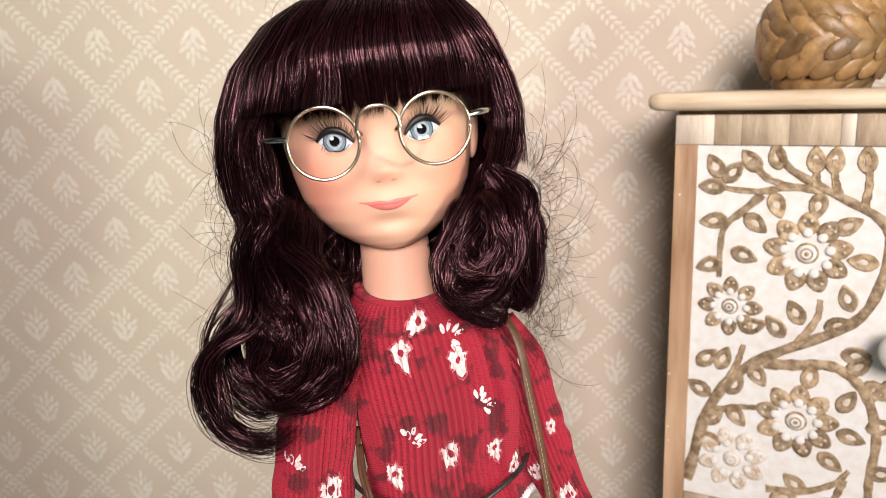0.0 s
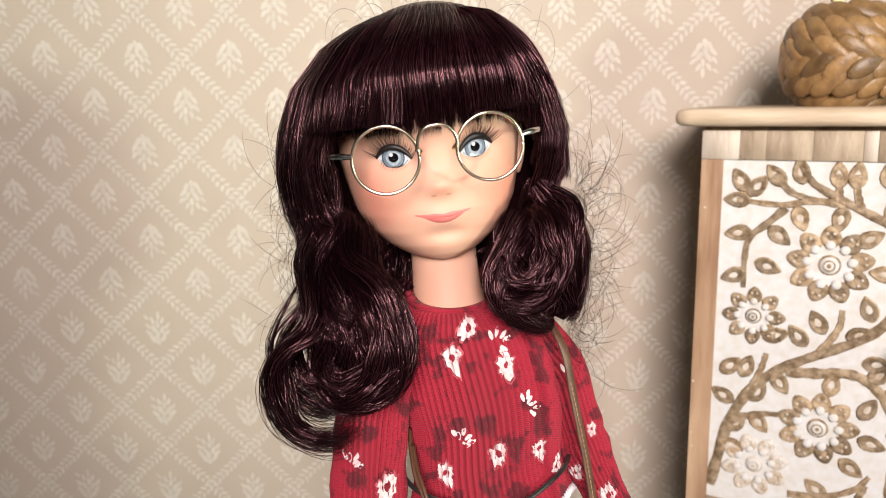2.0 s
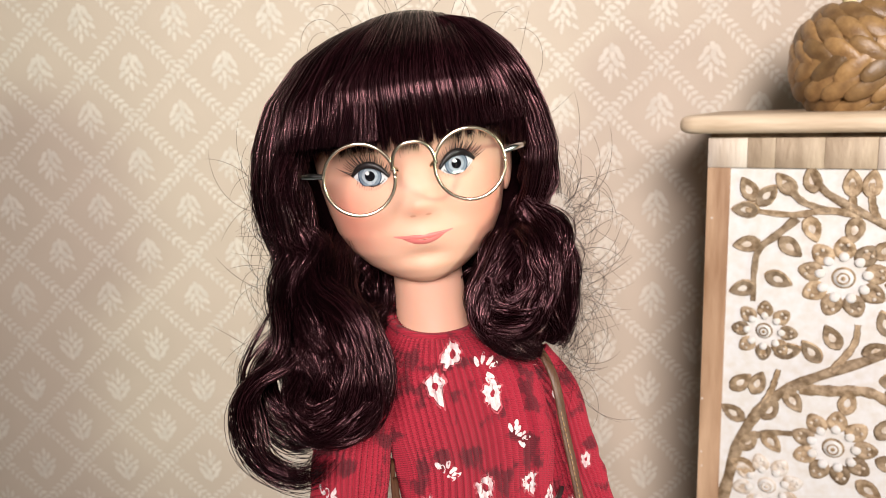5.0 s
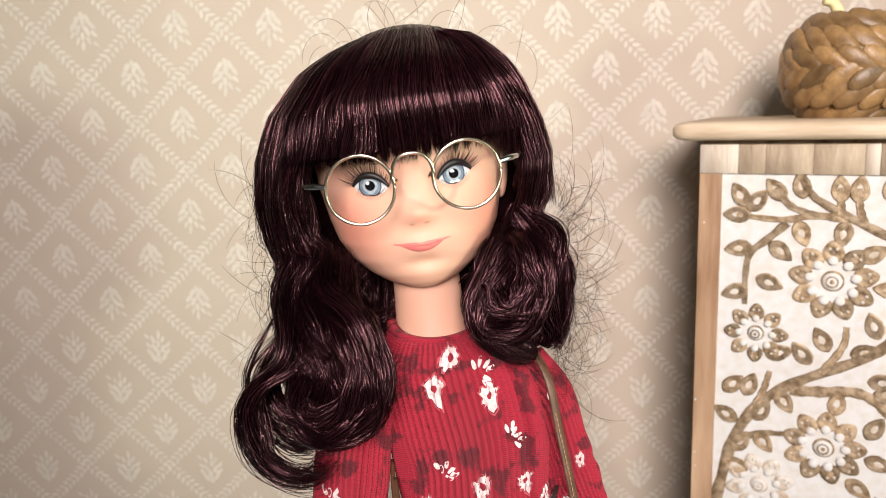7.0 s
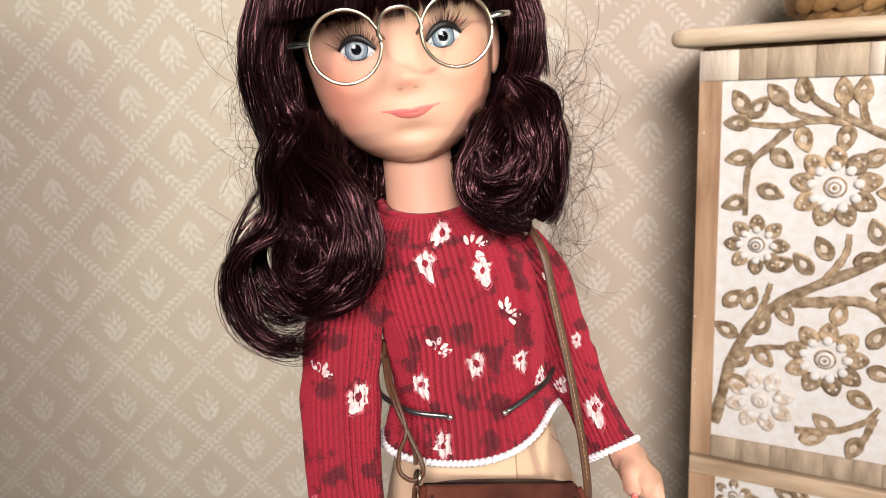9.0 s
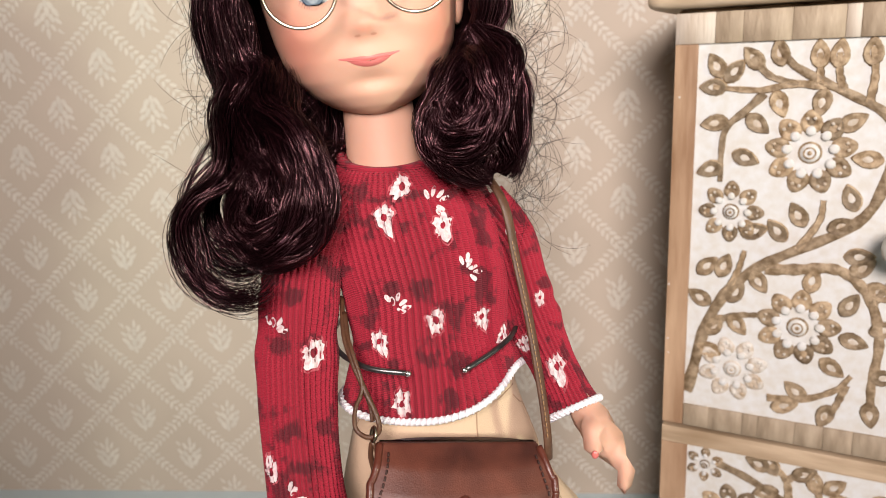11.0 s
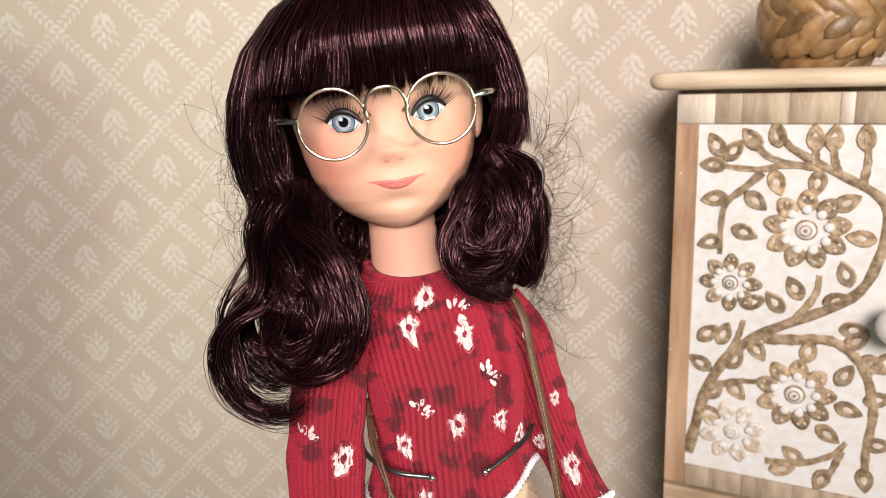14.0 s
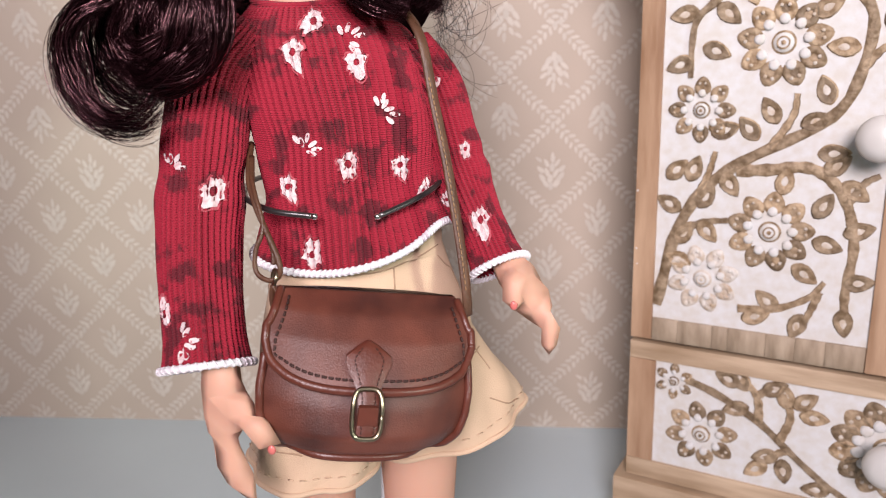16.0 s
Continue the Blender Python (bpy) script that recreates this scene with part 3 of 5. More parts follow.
def skin_with_blush():
    """Doll vinyl with painted pink cheeks."""
    m = M_SKIN
    t = m.node_tree
    bs = t.nodes["Principled BSDF"]
    old = bs.inputs["Base Color"].links[0].from_socket
    geo = t.nodes.new("ShaderNodeNewGeometry")
    total = None
    for c, r in ((hd(-0.0200, -0.022, -0.0115), 0.0165), (hd(0.0200, -0.022, -0.0115), 0.0165), (hd(0, -0.035, -0.0085), 0.0045)):
        dist = t.nodes.new("ShaderNodeVectorMath")
        dist.operation = "DISTANCE"
        dist.inputs[1].default_value = c
        t.links.new(geo.outputs["Position"], dist.inputs[0])
        rng = t.nodes.new("ShaderNodeMapRange")
        rng.interpolation_type = "SMOOTHSTEP"
        rng.inputs["From Min"].default_value, rng.inputs["From Max"].default_value = 0.0, r
        rng.inputs["To Min"].default_value, rng.inputs["To Max"].default_value = 0.62, 0.0
        t.links.new(dist.outputs["Value"], rng.inputs["Value"])
        if total is None:
            total = rng.outputs[0]
        else:
            mx = t.nodes.new("ShaderNodeMath")
            mx.operation = "MAXIMUM"
            t.links.new(total, mx.inputs[0])
            t.links.new(rng.outputs[0], mx.inputs[1])
            total = mx.outputs[0]
    mix = t.nodes.new("ShaderNodeMix")
    mix.data_type = "RGBA"
    t.links.new(total, mix.inputs[0])
    t.links.new(old, mix.inputs[6])
    mix.inputs[7].default_value = (0.78, 0.27, 0.19, 1)
    t.links.new(mix.outputs[2], bs.inputs["Base Color"])


skin_with_blush()
D = Build()
# head
rings = []
for z in np.concatenate([np.linspace(-0.0348, -0.030, 8), np.linspace(-0.0292, 0.012, 56), np.linspace(0.014, 0.046, 14)]):
    w, bk = np.interp(z, FACE_Z, FACE_W), np.interp(z, FACE_Z, FACE_B)
    pts = []
    for j in range(96):
        a = 2 * math.pi * j / 96
        x = w * 0.9995 * math.sin(a)
        k = min(1, abs(x) / w)
        if math.cos(a) >= 0:
            y = face_y(x, z)
        else:
            y = max(bk, -0.004) * math.sqrt(max(0, 1 - k * k)) if bk > 0 else bk * math.sqrt(max(0, 1 - k * k))
        pts.append(hd(x, y, z))
    rings.append(pts)
D.add(*loft(rings), M_SKIN)
# neck and chest
neck = []
for z, r, x, y in ((0.262, 0.0190, -0.0095, 0.010), (0.276, 0.0150, -0.0098, 0.010), (0.284, 0.0122, -0.0105, 0.010), (0.292, 0.0114, -0.0115, 0.010), (0.302, 0.0112, -0.0125, 0.011), (0.315, 0.0112, -0.0135, 0.012)):
    neck.append([(x + r * math.cos(2 * math.pi * j / 28), y + r * 0.95 * math.sin(2 * math.pi * j / 28), z) for j in range(28)])
D.add(*loft(neck), M_SKIN)


def on_face(outline, lift, mat, crown=0.0):
    """A painted patch that lies on the face: a fan of rings from its outline to its middle."""
    c = np.mean(outline, axis=0)
    rows = []
    for k in (1.0, 0.8, 0.55, 0.3, 0.1):
        rows.append([hd(x, face_y(x, z) - lift - crown * (1 - k * k), z) for x, z in (c + (np.array(outline) - c) * k)])
    D.add(*loft(rows, (False, True)), mat)


# eyes
for sx in (-1, 1):
    ex, ez = 0.0128 * sx, 0.0012
    almond = []
    for j in range(28):
        a = 2 * math.pi * j / 28
        u, v = 0.0050 * math.cos(a), math.sin(a)
        almond.append((ex + u, ez + (0.0031 if v > 0 else 0.0027) * v * (abs(v) ** 0.15) + 0.0006 * math.cos(a) * sx))
    on_face(almond, 0.0001, M_EYEW_GLINT, 0.0006)
    gx = ex - 0.0002
    gz = ez + 0.0002
    for r, lift, mt in ((0.0035, 0.00045, M_IRIS2), (0.0032, 0.00052, M_IRIS), (0.0025, 0.00062, M_IRIS3), (0.00150, 0.00090, M_PUPIL)):
        on_face([(gx + r * math.cos(2 * math.pi * j / 24), gz + max(-0.0028, min(0.0033 * (1 - (abs(r * math.cos(2 * math.pi * j / 24)) / 0.0062) ** 2) - 0.0003, r * math.sin(2 * math.pi * j / 24)))) for j in range(24)], lift, mt, 0.0003)
    # painted catchlight: a white disc in place of a reflection on the eye
    on_face([(gx - 0.0006 + 0.0006 * math.cos(2 * math.pi * j / 10), gz + 0.0010 + 0.0006 * math.sin(2 * math.pi * j / 10)) for j in range(10)], 0.0015, M_EYEW_GLINT)
    lid = []
    for s in np.linspace(-1, 1, 15):
        x = ex + 0.0054 * s
        z = ez + 0.0035 * (1 - abs(s) ** 2.2) + 0.0006 * s * sx
        lid.append(hd(x, face_y(x, z) - 0.0006, z))
    D.add(*tube(lid, [0.00040, 0.00095, 0.00112, 0.00095, 0.00040], 24, 6), M_LASH)
    low = []
    for s in np.linspace(-0.9, 0.9, 9):
        x = ex + 0.0046 * s
        z = ez - 0.0028 * (1 - abs(s) ** 2.2) + 0.0005 * s * sx
        low.append(hd(x, face_y(x, z) - 0.0003, z))
    D.add(*tube(low, [0.00008, 0.00016, 0.00008], 14, 5), M_LASH)
    rnd = random.Random(7 + sx)
    for k in range(34):
        s = -0.95 + 1.9 * k / 33
        x = ex + 0.0056 * s
        z = ez + 0.0037 * (1 - abs(s) ** 2.2) + 0.0006 * s * sx
        ln = (0.0036 + 0.0012 * s * sx) * rnd.uniform(0.75, 1.15)
        lean = s * 0.95 + rnd.uniform(-0.15, 0.15) + 0.15 * sx
        p0 = hd(x, face_y(x, z) - 0.0006, z)
        p1 = hd(x + math.sin(lean) * ln * 0.5, face_y(x, z) - 0.0018, z + math.cos(lean) * ln * 0.45)
        p2 = hd(x + math.sin(lean) * ln, face_y(x, z) - 0.0022, z + math.cos(lean) * ln)
        D.add(*tube([p0, p1, p2], [0.00013, 0.00010, 0.00004], 7, 4), M_LASH)
    for k in range(14):
        s = -0.85 + 1.7 * k / 13
        x = ex + 0.0046 * s
        z = ez - 0.0028 * (1 - abs(s) ** 2.2)
        D.add(*tube([hd(x, face_y(x, z) - 0.0003, z), hd(x + s * 0.0008, face_y(x, z) - 0.0006, z - 0.0014)], [0.00006, 0.00003], 3, 4), M_LASH)
# nostrils: flat darker discs with the shade under the nose painted in
for sx in (-1, 1):
    on_face([(sx * 0.0023 + 0.0009 * math.cos(2 * math.pi * j / 12), -0.0116 + 0.00035 * math.sin(2 * math.pi * j / 12)) for j in range(12)], 0.00008, M_NOSTRIL_SHADE)
# mouth
up, lo = [], []
for s in np.linspace(-1, 1, 17):
    up.append((s * 0.0088, -0.0181 + 0.0010 * (1 - abs(s) ** 1.5) - 0.0004 * math.exp(-(s / 0.16) ** 2) + 0.0011 * abs(s) ** 2))
    lo.append((s * 0.0070, -0.0186 - 0.0017 * (1 - abs(s) ** 2.0) + 0.0011 * abs(s) ** 2))
mid = [(s * 0.0088, -0.0186 + 0.0012 * abs(s) ** 2) for s in np.linspace(1, -1, 17)]
on_face(up + mid, 0.0001, M_LIP, 0.0004)
on_face(list(reversed(lo)) + [(s * 0.0074, -0.0188 + 0.0011 * abs(s) ** 2) for s in np.linspace(-1, 1, 17)], 0.00012, M_LIP, 0.0007)


# hair: dark solid masses under many separate strands
def strands(paths, radius, mat=None):
    """Three-sided strands along an array of paths, strand by point by xyz."""
    P = np.asarray(paths)
    n, k, _ = P.shape
    T = np.gradient(P, axis=1)
    T /= np.linalg.norm(T, axis=2)[..., None] + 1e-12
    ref = np.array([0.2, -0.95, 0.25])
    A = np.cross(T, ref)
    A /= np.linalg.norm(A, axis=2)[..., None] + 1e-9
    B = np.cross(T, A)
    if mat is None and n > 8:
        pick = gen.uniform(0, 1, n) < 0.42
        if pick.any() and (~pick).any():
            strands(P[pick], np.asarray(radius)[pick], M_HAIR2)
            strands(P[~pick], np.asarray(radius)[~pick], M_HAIR)
            return
    r = np.asarray(radius)[:, None] * np.interp(np.linspace(0, 1, k), [0, 0.18, 0.8, 1], [0.25, 1, 0.9, 0.3])[None, :]
    V = np.stack([P + r[..., None] * (A * math.cos(w) + B * math.sin(w)) for w in (0.5, 2.6, 4.7)], 2).reshape(-1, 3)
    F = []
    for s in range(n):
        o = s * k * 3
        for i in range(k - 1):
            q = o + i * 3
            F += [(q, q + 1, q + 4, q + 3), (q + 1, q + 2, q + 5, q + 4), (q + 2, q, q + 3, q + 5)]
    D.add(V.tolist(), F, mat or M_HAIR)


gen = np.random.RandomState(11)


def lock(points, radius, count, thick=0.00011, wave=0.0012, solid=0.60, flat=0.8):
    """A lock of hair: a solid core and strands that run along it."""
    n, count = 26, int(count * 1.3)
    p = spline([tuple(q) for q in points], n)
    r = np.interp(np.linspace(0, 1, n), np.linspace(0, 1, len(radius)), radius)
    if solid:
        D.add(*tube(points, [q * solid for q in radius], n, 12, flat), M_SCALP)
    a, b_ = frames_along(p)
    clumps = max(5, count // 34)
    home = gen.randint(0, clumps, count)
    c_ang, c_rad, c_ph, c_amp = gen.uniform(0, 2 * math.pi, clumps), gen.uniform(0.55, 1.05, clumps), gen.uniform(0, 6.3, clumps), gen.uniform(0.08, 0.40, clumps)
    ang, rad = c_ang[home] + gen.normal(0, 0.22, count), c_rad[home] + gen.normal(0, 0.09, count)
    start, stop = gen.uniform(0, 0.06, count), gen.uniform(0.90, 1.0, count)
    ph = gen.uniform(0, 2 * math.pi, count)
    out = []
    for i in range(count):
        u = np.linspace(start[i], stop[i], n)
        idx = u * (n - 1)
        pp = np.stack([np.interp(idx, np.arange(n), p[:, c]) for c in range(3)], 1)
        aa = np.stack([np.interp(idx, np.arange(n), a[:, c]) for c in range(3)], 1)
        bb = np.stack([np.interp(idx, np.arange(n), b_[:, c]) for c in range(3)], 1)
        rr = np.interp(idx, np.arange(n), r) * rad[i]
        tw = ang[i] + 1.1 * u + c_amp[home[i]] * 1.6 * np.sin(u * 10 + c_ph[home[i]]) + 0.08 * np.sin(u * 14 + ph[i])
        rr = rr * (1 + c_amp[home[i]] * np.sin(u * 13 + 2 * c_ph[home[i]]))
        out.append(pp + aa * (rr * np.cos(tw))[:, None] + bb * (rr * flat * np.sin(tw))[:, None] + gen.normal(0, wave * 0.3, (1, 3)) * np.linspace(0.2, 1.6, n)[:, None])
    strands(out, gen.uniform(0.7, 1.25, count) * thick)


# scalp mass
rings = []
for z in np.concatenate([np.linspace(-0.030, 0.0095, 12), np.linspace(0.0101, 0.0485, 18)]):
    k = (z + 0.030) / 0.0785
    half = 0.93 * np.interp(z, (-0.030, -0.01, 0.005, 0.020, 0.034, 0.043, 0.0485), (0.034, 0.040, 0.0435, 0.0425, 0.0345, 0.0235, 0.006))
    front = np.interp(z, (-0.030, 0.0, 0.0100, 0.0108, 0.018, 0.030, 0.042, 0.0485), (0.000, -0.004, -0.008, -0.0335, -0.0335, -0.029, -0.016, 0.003))
    back = np.interp(z, (-0.030, 0.0, 0.02, 0.036, 0.0485), (0.036, 0.045, 0.044, 0.030, 0.008))
    ring = []
    for j in range(48):
        a = 2 * math.pi * j / 48
        sx, cy = math.sin(a), math.cos(a)
        ring.append(hd(-0.002 + half * sx, (0.94 * front * cy if cy > 0 else back * -cy), z - 0.0016))
    rings.append(ring)
D.add(*loft(rings), M_SCALP)
D.add(*ellipsoid((-0.0110, 0.042, 0.300), (0.042, 0.016, 0.042), 28, 16), M_SCALP)
# the ear that the hair leaves free
D.add(*ellipsoid(hd(0.0304, -0.004, -0.003), (0.0022, 0.0042, 0.0090), 16, 12), M_SKIN)
# fringe
out = []
for i in range(6400):
    e = gen.uniform(-1.46, 1.46)
    over = max(0.0, abs(e) - 0.84)
    xe = -0.001 + 0.0325 * e
    lay = gen.uniform(0, 1)
    clump = round(e * 26)
    end = 0.0090 + 0.0018 * min(1, e * e) - 0.045 * over + gen.normal(0.0004, 0.0011) + 0.0005 * math.sin(clump * 2.1) + 0.001 * lay
    yo = -0.0028 * lay - 0.0005 * math.sin(clump * 1.3)
    yf = -0.0368 * math.sqrt(max(0.05, 1 - (xe / 0.0455) ** 2))
    x0 = 0.006 + xe * 0.46 + gen.normal(0, 0.0012)
    sway = 0.0010 * math.sin(clump * 1.9) + gen.normal(0, 0.0006)
    fall = 0.7 * x0 + 0.3 * xe
    c = [hd(0.002 + x0 * 0.7, 0.020, 0.0486 - 5 * x0 * x0), hd(0.001 + x0 * 0.9, -0.004 + yo, 0.0480 - 7 * fall * fall), hd(x0 + (xe - x0) * 0.5, -0.0255 + yo + 3 * xe * xe, 0.0385 - 7 * xe * xe),
         hd(xe * 0.96 + sway * 0.4, yf * 0.955 + yo, 0.0285 - 3 * xe * xe - 0.02 * over), hd(xe + sway * 0.7, yf * 1.01 + yo * 0.8 + 0.003 * over, 0.0195 - 0.03 * over), hd(xe + sway, yf * 0.96 + yo * 0.5 + 0.005 * over, end)]
    out.append(spline([tuple(q) for q in c], 14))
strands(out, gen.uniform(0.00007, 0.00014, len(out)))
# sides of the head, falling to the curls: strands spread from the crown over the dome
DOME = {-1: ((-0.0373, -0.0272, -0.0165, -0.0003, 0.0129, 0.0256, 0.0374, 0.0424, 0.0455, 0.0478, 0.0486), (0.0475, 0.0485, 0.0512, 0.0530, 0.0505, 0.0452, 0.0342, 0.0258, 0.0172, 0.0080, 0.0005)),
        1: ((-0.0373, -0.0245, -0.0164, -0.0069, 0.0011, 0.0135, 0.0279, 0.0353, 0.0431, 0.0466, 0.0486), (0.0385, 0.0395, 0.0410, 0.0455, 0.0472, 0.0448, 0.0395, 0.0345, 0.0258, 0.0135, 0.0005))}
for sx in (-1, 1):
    out = []
    u = np.linspace(0, 1, 20)
    for i in range(4800):
        lay, g = gen.uniform(0.90, 1.0), gen.randint(0, 34)
        phi = min(1.4, -1.42 + 2.76 * (g + gen.normal(0.5, 0.42)) / 34)
        low = -0.034 if phi > -0.74 else 0.012
        heights = 0.0486 - (0.0486 - low) * u ** 1.5
        wide = np.interp(heights, *DOME[sx])
        deep = (0.0410 if phi < 0 else 0.043) * wide / 0.0475
        x = 0.003 * (1 - u) + sx * wide * lay * math.cos(phi) ** 0.8
        y = 0.004 * (1 - u) + deep * lay * math.sin(phi)
        sway = np.sin(u * 9 + g * 1.7) * 0.0015 * u ** 2 * (0.6 + 0.4 * math.sin(g * 2.3))
        x = x + sway + gen.normal(0, 0.0007) * u
        y = y + np.sin(u * 8 + g * 2.9) * 0.0018 * u ** 2
        out.append([tuple(hd(x[k], y[k], heights[k])) for k in range(20)])
    strands(np.array(out), gen.uniform(0.00007, 0.00015, len(out)))
# locks beside the face
lock([hd(-0.026, -0.026, 0.026), hd(-0.0345, -0.026, 0.012), hd(-0.0385, -0.026, 0.000), hd(-0.0365, -0.025, -0.013), (-0.0440, -0.012, 0.3080), (-0.0480, -0.020, 0.2970), (-0.0450, -0.028, 0.2880), (-0.0380, -0.031, 0.2840)], [0.002, 0.004, 0.0055, 0.005, 0.005, 0.005, 0.0045, 0.003], 460)
lock([hd(-0.031, -0.016, 0.029), hd(-0.0405, -0.017, 0.014), hd(-0.0445, -0.016, 0.001), hd(-0.0425, -0.015, -0.012), (-0.0495, -0.008, 0.3080), (-0.0515, -0.014, 0.2980), (-0.0490, -0.022, 0.2885), (-0.0420, -0.027, 0.2835)], [0.002, 0.0045, 0.006, 0.006, 0.0055, 0.0055, 0.005, 0.004], 560)
lock([hd(0.029, -0.021, 0.022), hd(0.0365, -0.019, 0.008), hd(0.0385, -0.015, -0.006), hd(0.0360, -0.013, -0.018), (0.0150, -0.006, 0.3120)], [0.002, 0.0038, 0.0045, 0.0055, 0.0055], 400)
# big loops on the shoulder
lock([(-0.0480, -0.012, 0.3060), (-0.0505, -0.022, 0.2980), (-0.0475, -0.030, 0.2895), (-0.0490, -0.035, 0.2830), (-0.0550, -0.037, 0.2795), (-0.0594, -0.038, 0.2735), (-0.0602, -0.038, 0.2665), (-0.0570, -0.039, 0.2578), (-0.0505, -0.039, 0.2522), (-0.0425, -0.040, 0.2520), (-0.0368, -0.039, 0.2580)], [0.004, 0.005, 0.0046, 0.0036, 0.0030, 0.0028, 0.0030, 0.0032, 0.0030, 0.0028, 0.0024], 190, wave=0.0034, solid=0)
lock([(-0.0420, -0.006, 0.3110), (-0.0385, -0.020, 0.3000), (-0.0290, -0.029, 0.2940), (-0.0230, -0.033, 0.2830), (-0.0240, -0.035, 0.2720), (-0.0310, -0.036, 0.2640), (-0.0410, -0.034, 0.2610), (-0.0490, -0.031, 0.2650)], [0.006, 0.006, 0.0050, 0.0040, 0.0040, 0.0044, 0.0042, 0.0032], 700, solid=0.3)
lock([(-0.0480, 0.002, 0.3130), (-0.0490, -0.006, 0.3000), (-0.0450, -0.020, 0.2880), (-0.0390, -0.027, 0.2780), (-0.0390, -0.029, 0.2690), (-0.0440, -0.028, 0.2630)], [0.008, 0.008, 0.0085, 0.0080, 0.0065, 0.004], 700)
lock([(-0.0440, -0.012, 0.3000), (-0.0460, -0.024, 0.2890), (-0.0480, -0.028, 0.2790), (-0.0485, -0.029, 0.2700), (-0.0450, -0.030, 0.2620), (-0.0410, -0.032, 0.2590)], [0.005, 0.005, 0.0042, 0.0036, 0.0032, 0.002], 320, solid=0.4)
lock([(-0.0400, -0.016, 0.2990), (-0.0340, -0.030, 0.2910), (-0.0290, -0.035, 0.2820), (-0.0320, -0.037, 0.2720), (-0.0400, -0.037, 0.2680), (-0.0460, -0.036, 0.2730), (-0.0440, -0.036, 0.2810)], [0.004, 0.004, 0.0036, 0.0034, 0.0034, 0.0030, 0.0020], 380, solid=0.3)
lock([(-0.0360, 0.020, 0.3150), (-0.0360, 0.016, 0.2980), (-0.0340, 0.008, 0.2830), (-0.0310, 0.000, 0.2740)], [0.014, 0.014, 0.012, 0.007], 300)
# finer coils inside the large curl
lock([(-0.0500, -0.010, 0.2960), (-0.0560, -0.020, 0.2860), (-0.0625, -0.024, 0.2750), (-0.0600, -0.025, 0.2630), (-0.0520, -0.026, 0.2560), (-0.0440, -0.028, 0.2570), (-0.0400, -0.030, 0.2640)], [0.005, 0.004, 0.0026, 0.0022, 0.0022, 0.0020, 0.0016], 90, wave=0.003, solid=0)
lock([(-0.0460, -0.010, 0.2930), (-0.0520, -0.020, 0.2830), (-0.0560, -0.022, 0.2740), (-0.0530, -0.023, 0.2660), (-0.0470, -0.024, 0.2640), (-0.0430, -0.026, 0.2700)], [0.006, 0.005, 0.0036, 0.0030, 0.0028, 0.0020], 190, wave=0.003, solid=0.3)
lock([(-0.0460, -0.002, 0.3000), (-0.0460, -0.008, 0.2880), (-0.0440, -0.012, 0.2780), (-0.0400, -0.015, 0.2700), (-0.0350, -0.017, 0.2640)], [0.008, 0.008, 0.0065, 0.005, 0.003], 260, wave=0.002)
# curls over the other shoulder: a rolled barrel with its open end turned forward
lock([(0.0180, 0.000, 0.3230), (0.0255, -0.003, 0.3150), (0.0290, -0.006, 0.3060), (0.0290, -0.007, 0.2950), (0.0280, -0.006, 0.2850), (0.0255, -0.006, 0.2800)], [0.004, 0.0052, 0.0062, 0.0064, 0.0060, 0.0045], 560)
lock([(0.0180, -0.006, 0.3160), (0.0225, -0.014, 0.3105), (0.0250, -0.017, 0.3020), (0.0225, -0.018, 0.2935), (0.0150, -0.018, 0.2880), (0.0065, -0.017, 0.2870)], [0.004, 0.0042, 0.0042, 0.0042, 0.0040, 0.003], 480, solid=0.5)
lock([(0.0170, -0.008, 0.3120), (0.0205, -0.013, 0.3050), (0.0195, -0.015, 0.2980), (0.0140, -0.016, 0.2940), (0.0085, -0.015, 0.2960), (0.0070, -0.014, 0.3020)], [0.004, 0.0040, 0.0038, 0.0036, 0.0032, 0.002], 360, solid=0.5)
lock([(0.0140, -0.002, 0.3130), (0.0090, -0.008, 0.3040), (0.0050, -0.012, 0.2950), (0.0070, -0.014, 0.2870), (0.0140, -0.014, 0.2820), (0.0230, -0.012, 0.2790)], [0.006, 0.006, 0.0056, 0.0050, 0.0048, 0.0035], 480)
lock([(0.0160, 0.000, 0.3080), (0.0175, -0.004, 0.2980), (0.0190, -0.005, 0.2890), (0.0240, -0.004, 0.2800)], [0.010, 0.011, 0.010, 0.006], 320)
lock([(0.0150, 0.020, 0.3150), (0.0170, 0.016, 0.2980), (0.0200, 0.008, 0.2860)], [0.016, 0.015, 0.010], 300)
# loose flyaway hairs
out = []
for i in range(380):
    side = 1 if i % 5 > 1 else -1
    if i % 16 == 0:
        e = gen.uniform(-1, 1)
        base = np.array(hd(0.001 + 0.046 * math.sin(e * 1.5), 0.0, -0.004 + 0.052 * math.cos(e * 1.5)))
        side = 1 if e > 0 else -1
        a0 = gen.uniform(0.3, 1.5)
    else:
        base = np.array((0.034, gen.uniform(-0.015, 0.01), gen.uniform(0.268, 0.325))) if side > 0 else np.array((-0.058, gen.uniform(-0.02, 0.01), gen.uniform(0.268, 0.330)))
        a0 = gen.uniform(-1.4, 1.4)
    ln, turn = gen.uniform(0.010, 0.034), gen.uniform(-4.5, 4.5)
    pts, cur, lift = [], base - np.array((side * 0.004, 0, 0)), gen.normal(0, 0.25)
    for k in range(18):
        a = a0 + turn * (k / 18) ** 1.2
        pts.append(cur.copy())
        cur = cur + np.array((side * math.cos(a) * 0.75, lift * 0.6, math.sin(a))) * ln / 17
    out.append(pts)
strands(np.array(out), np.full(len(out), 0.00006), M_HAIR)


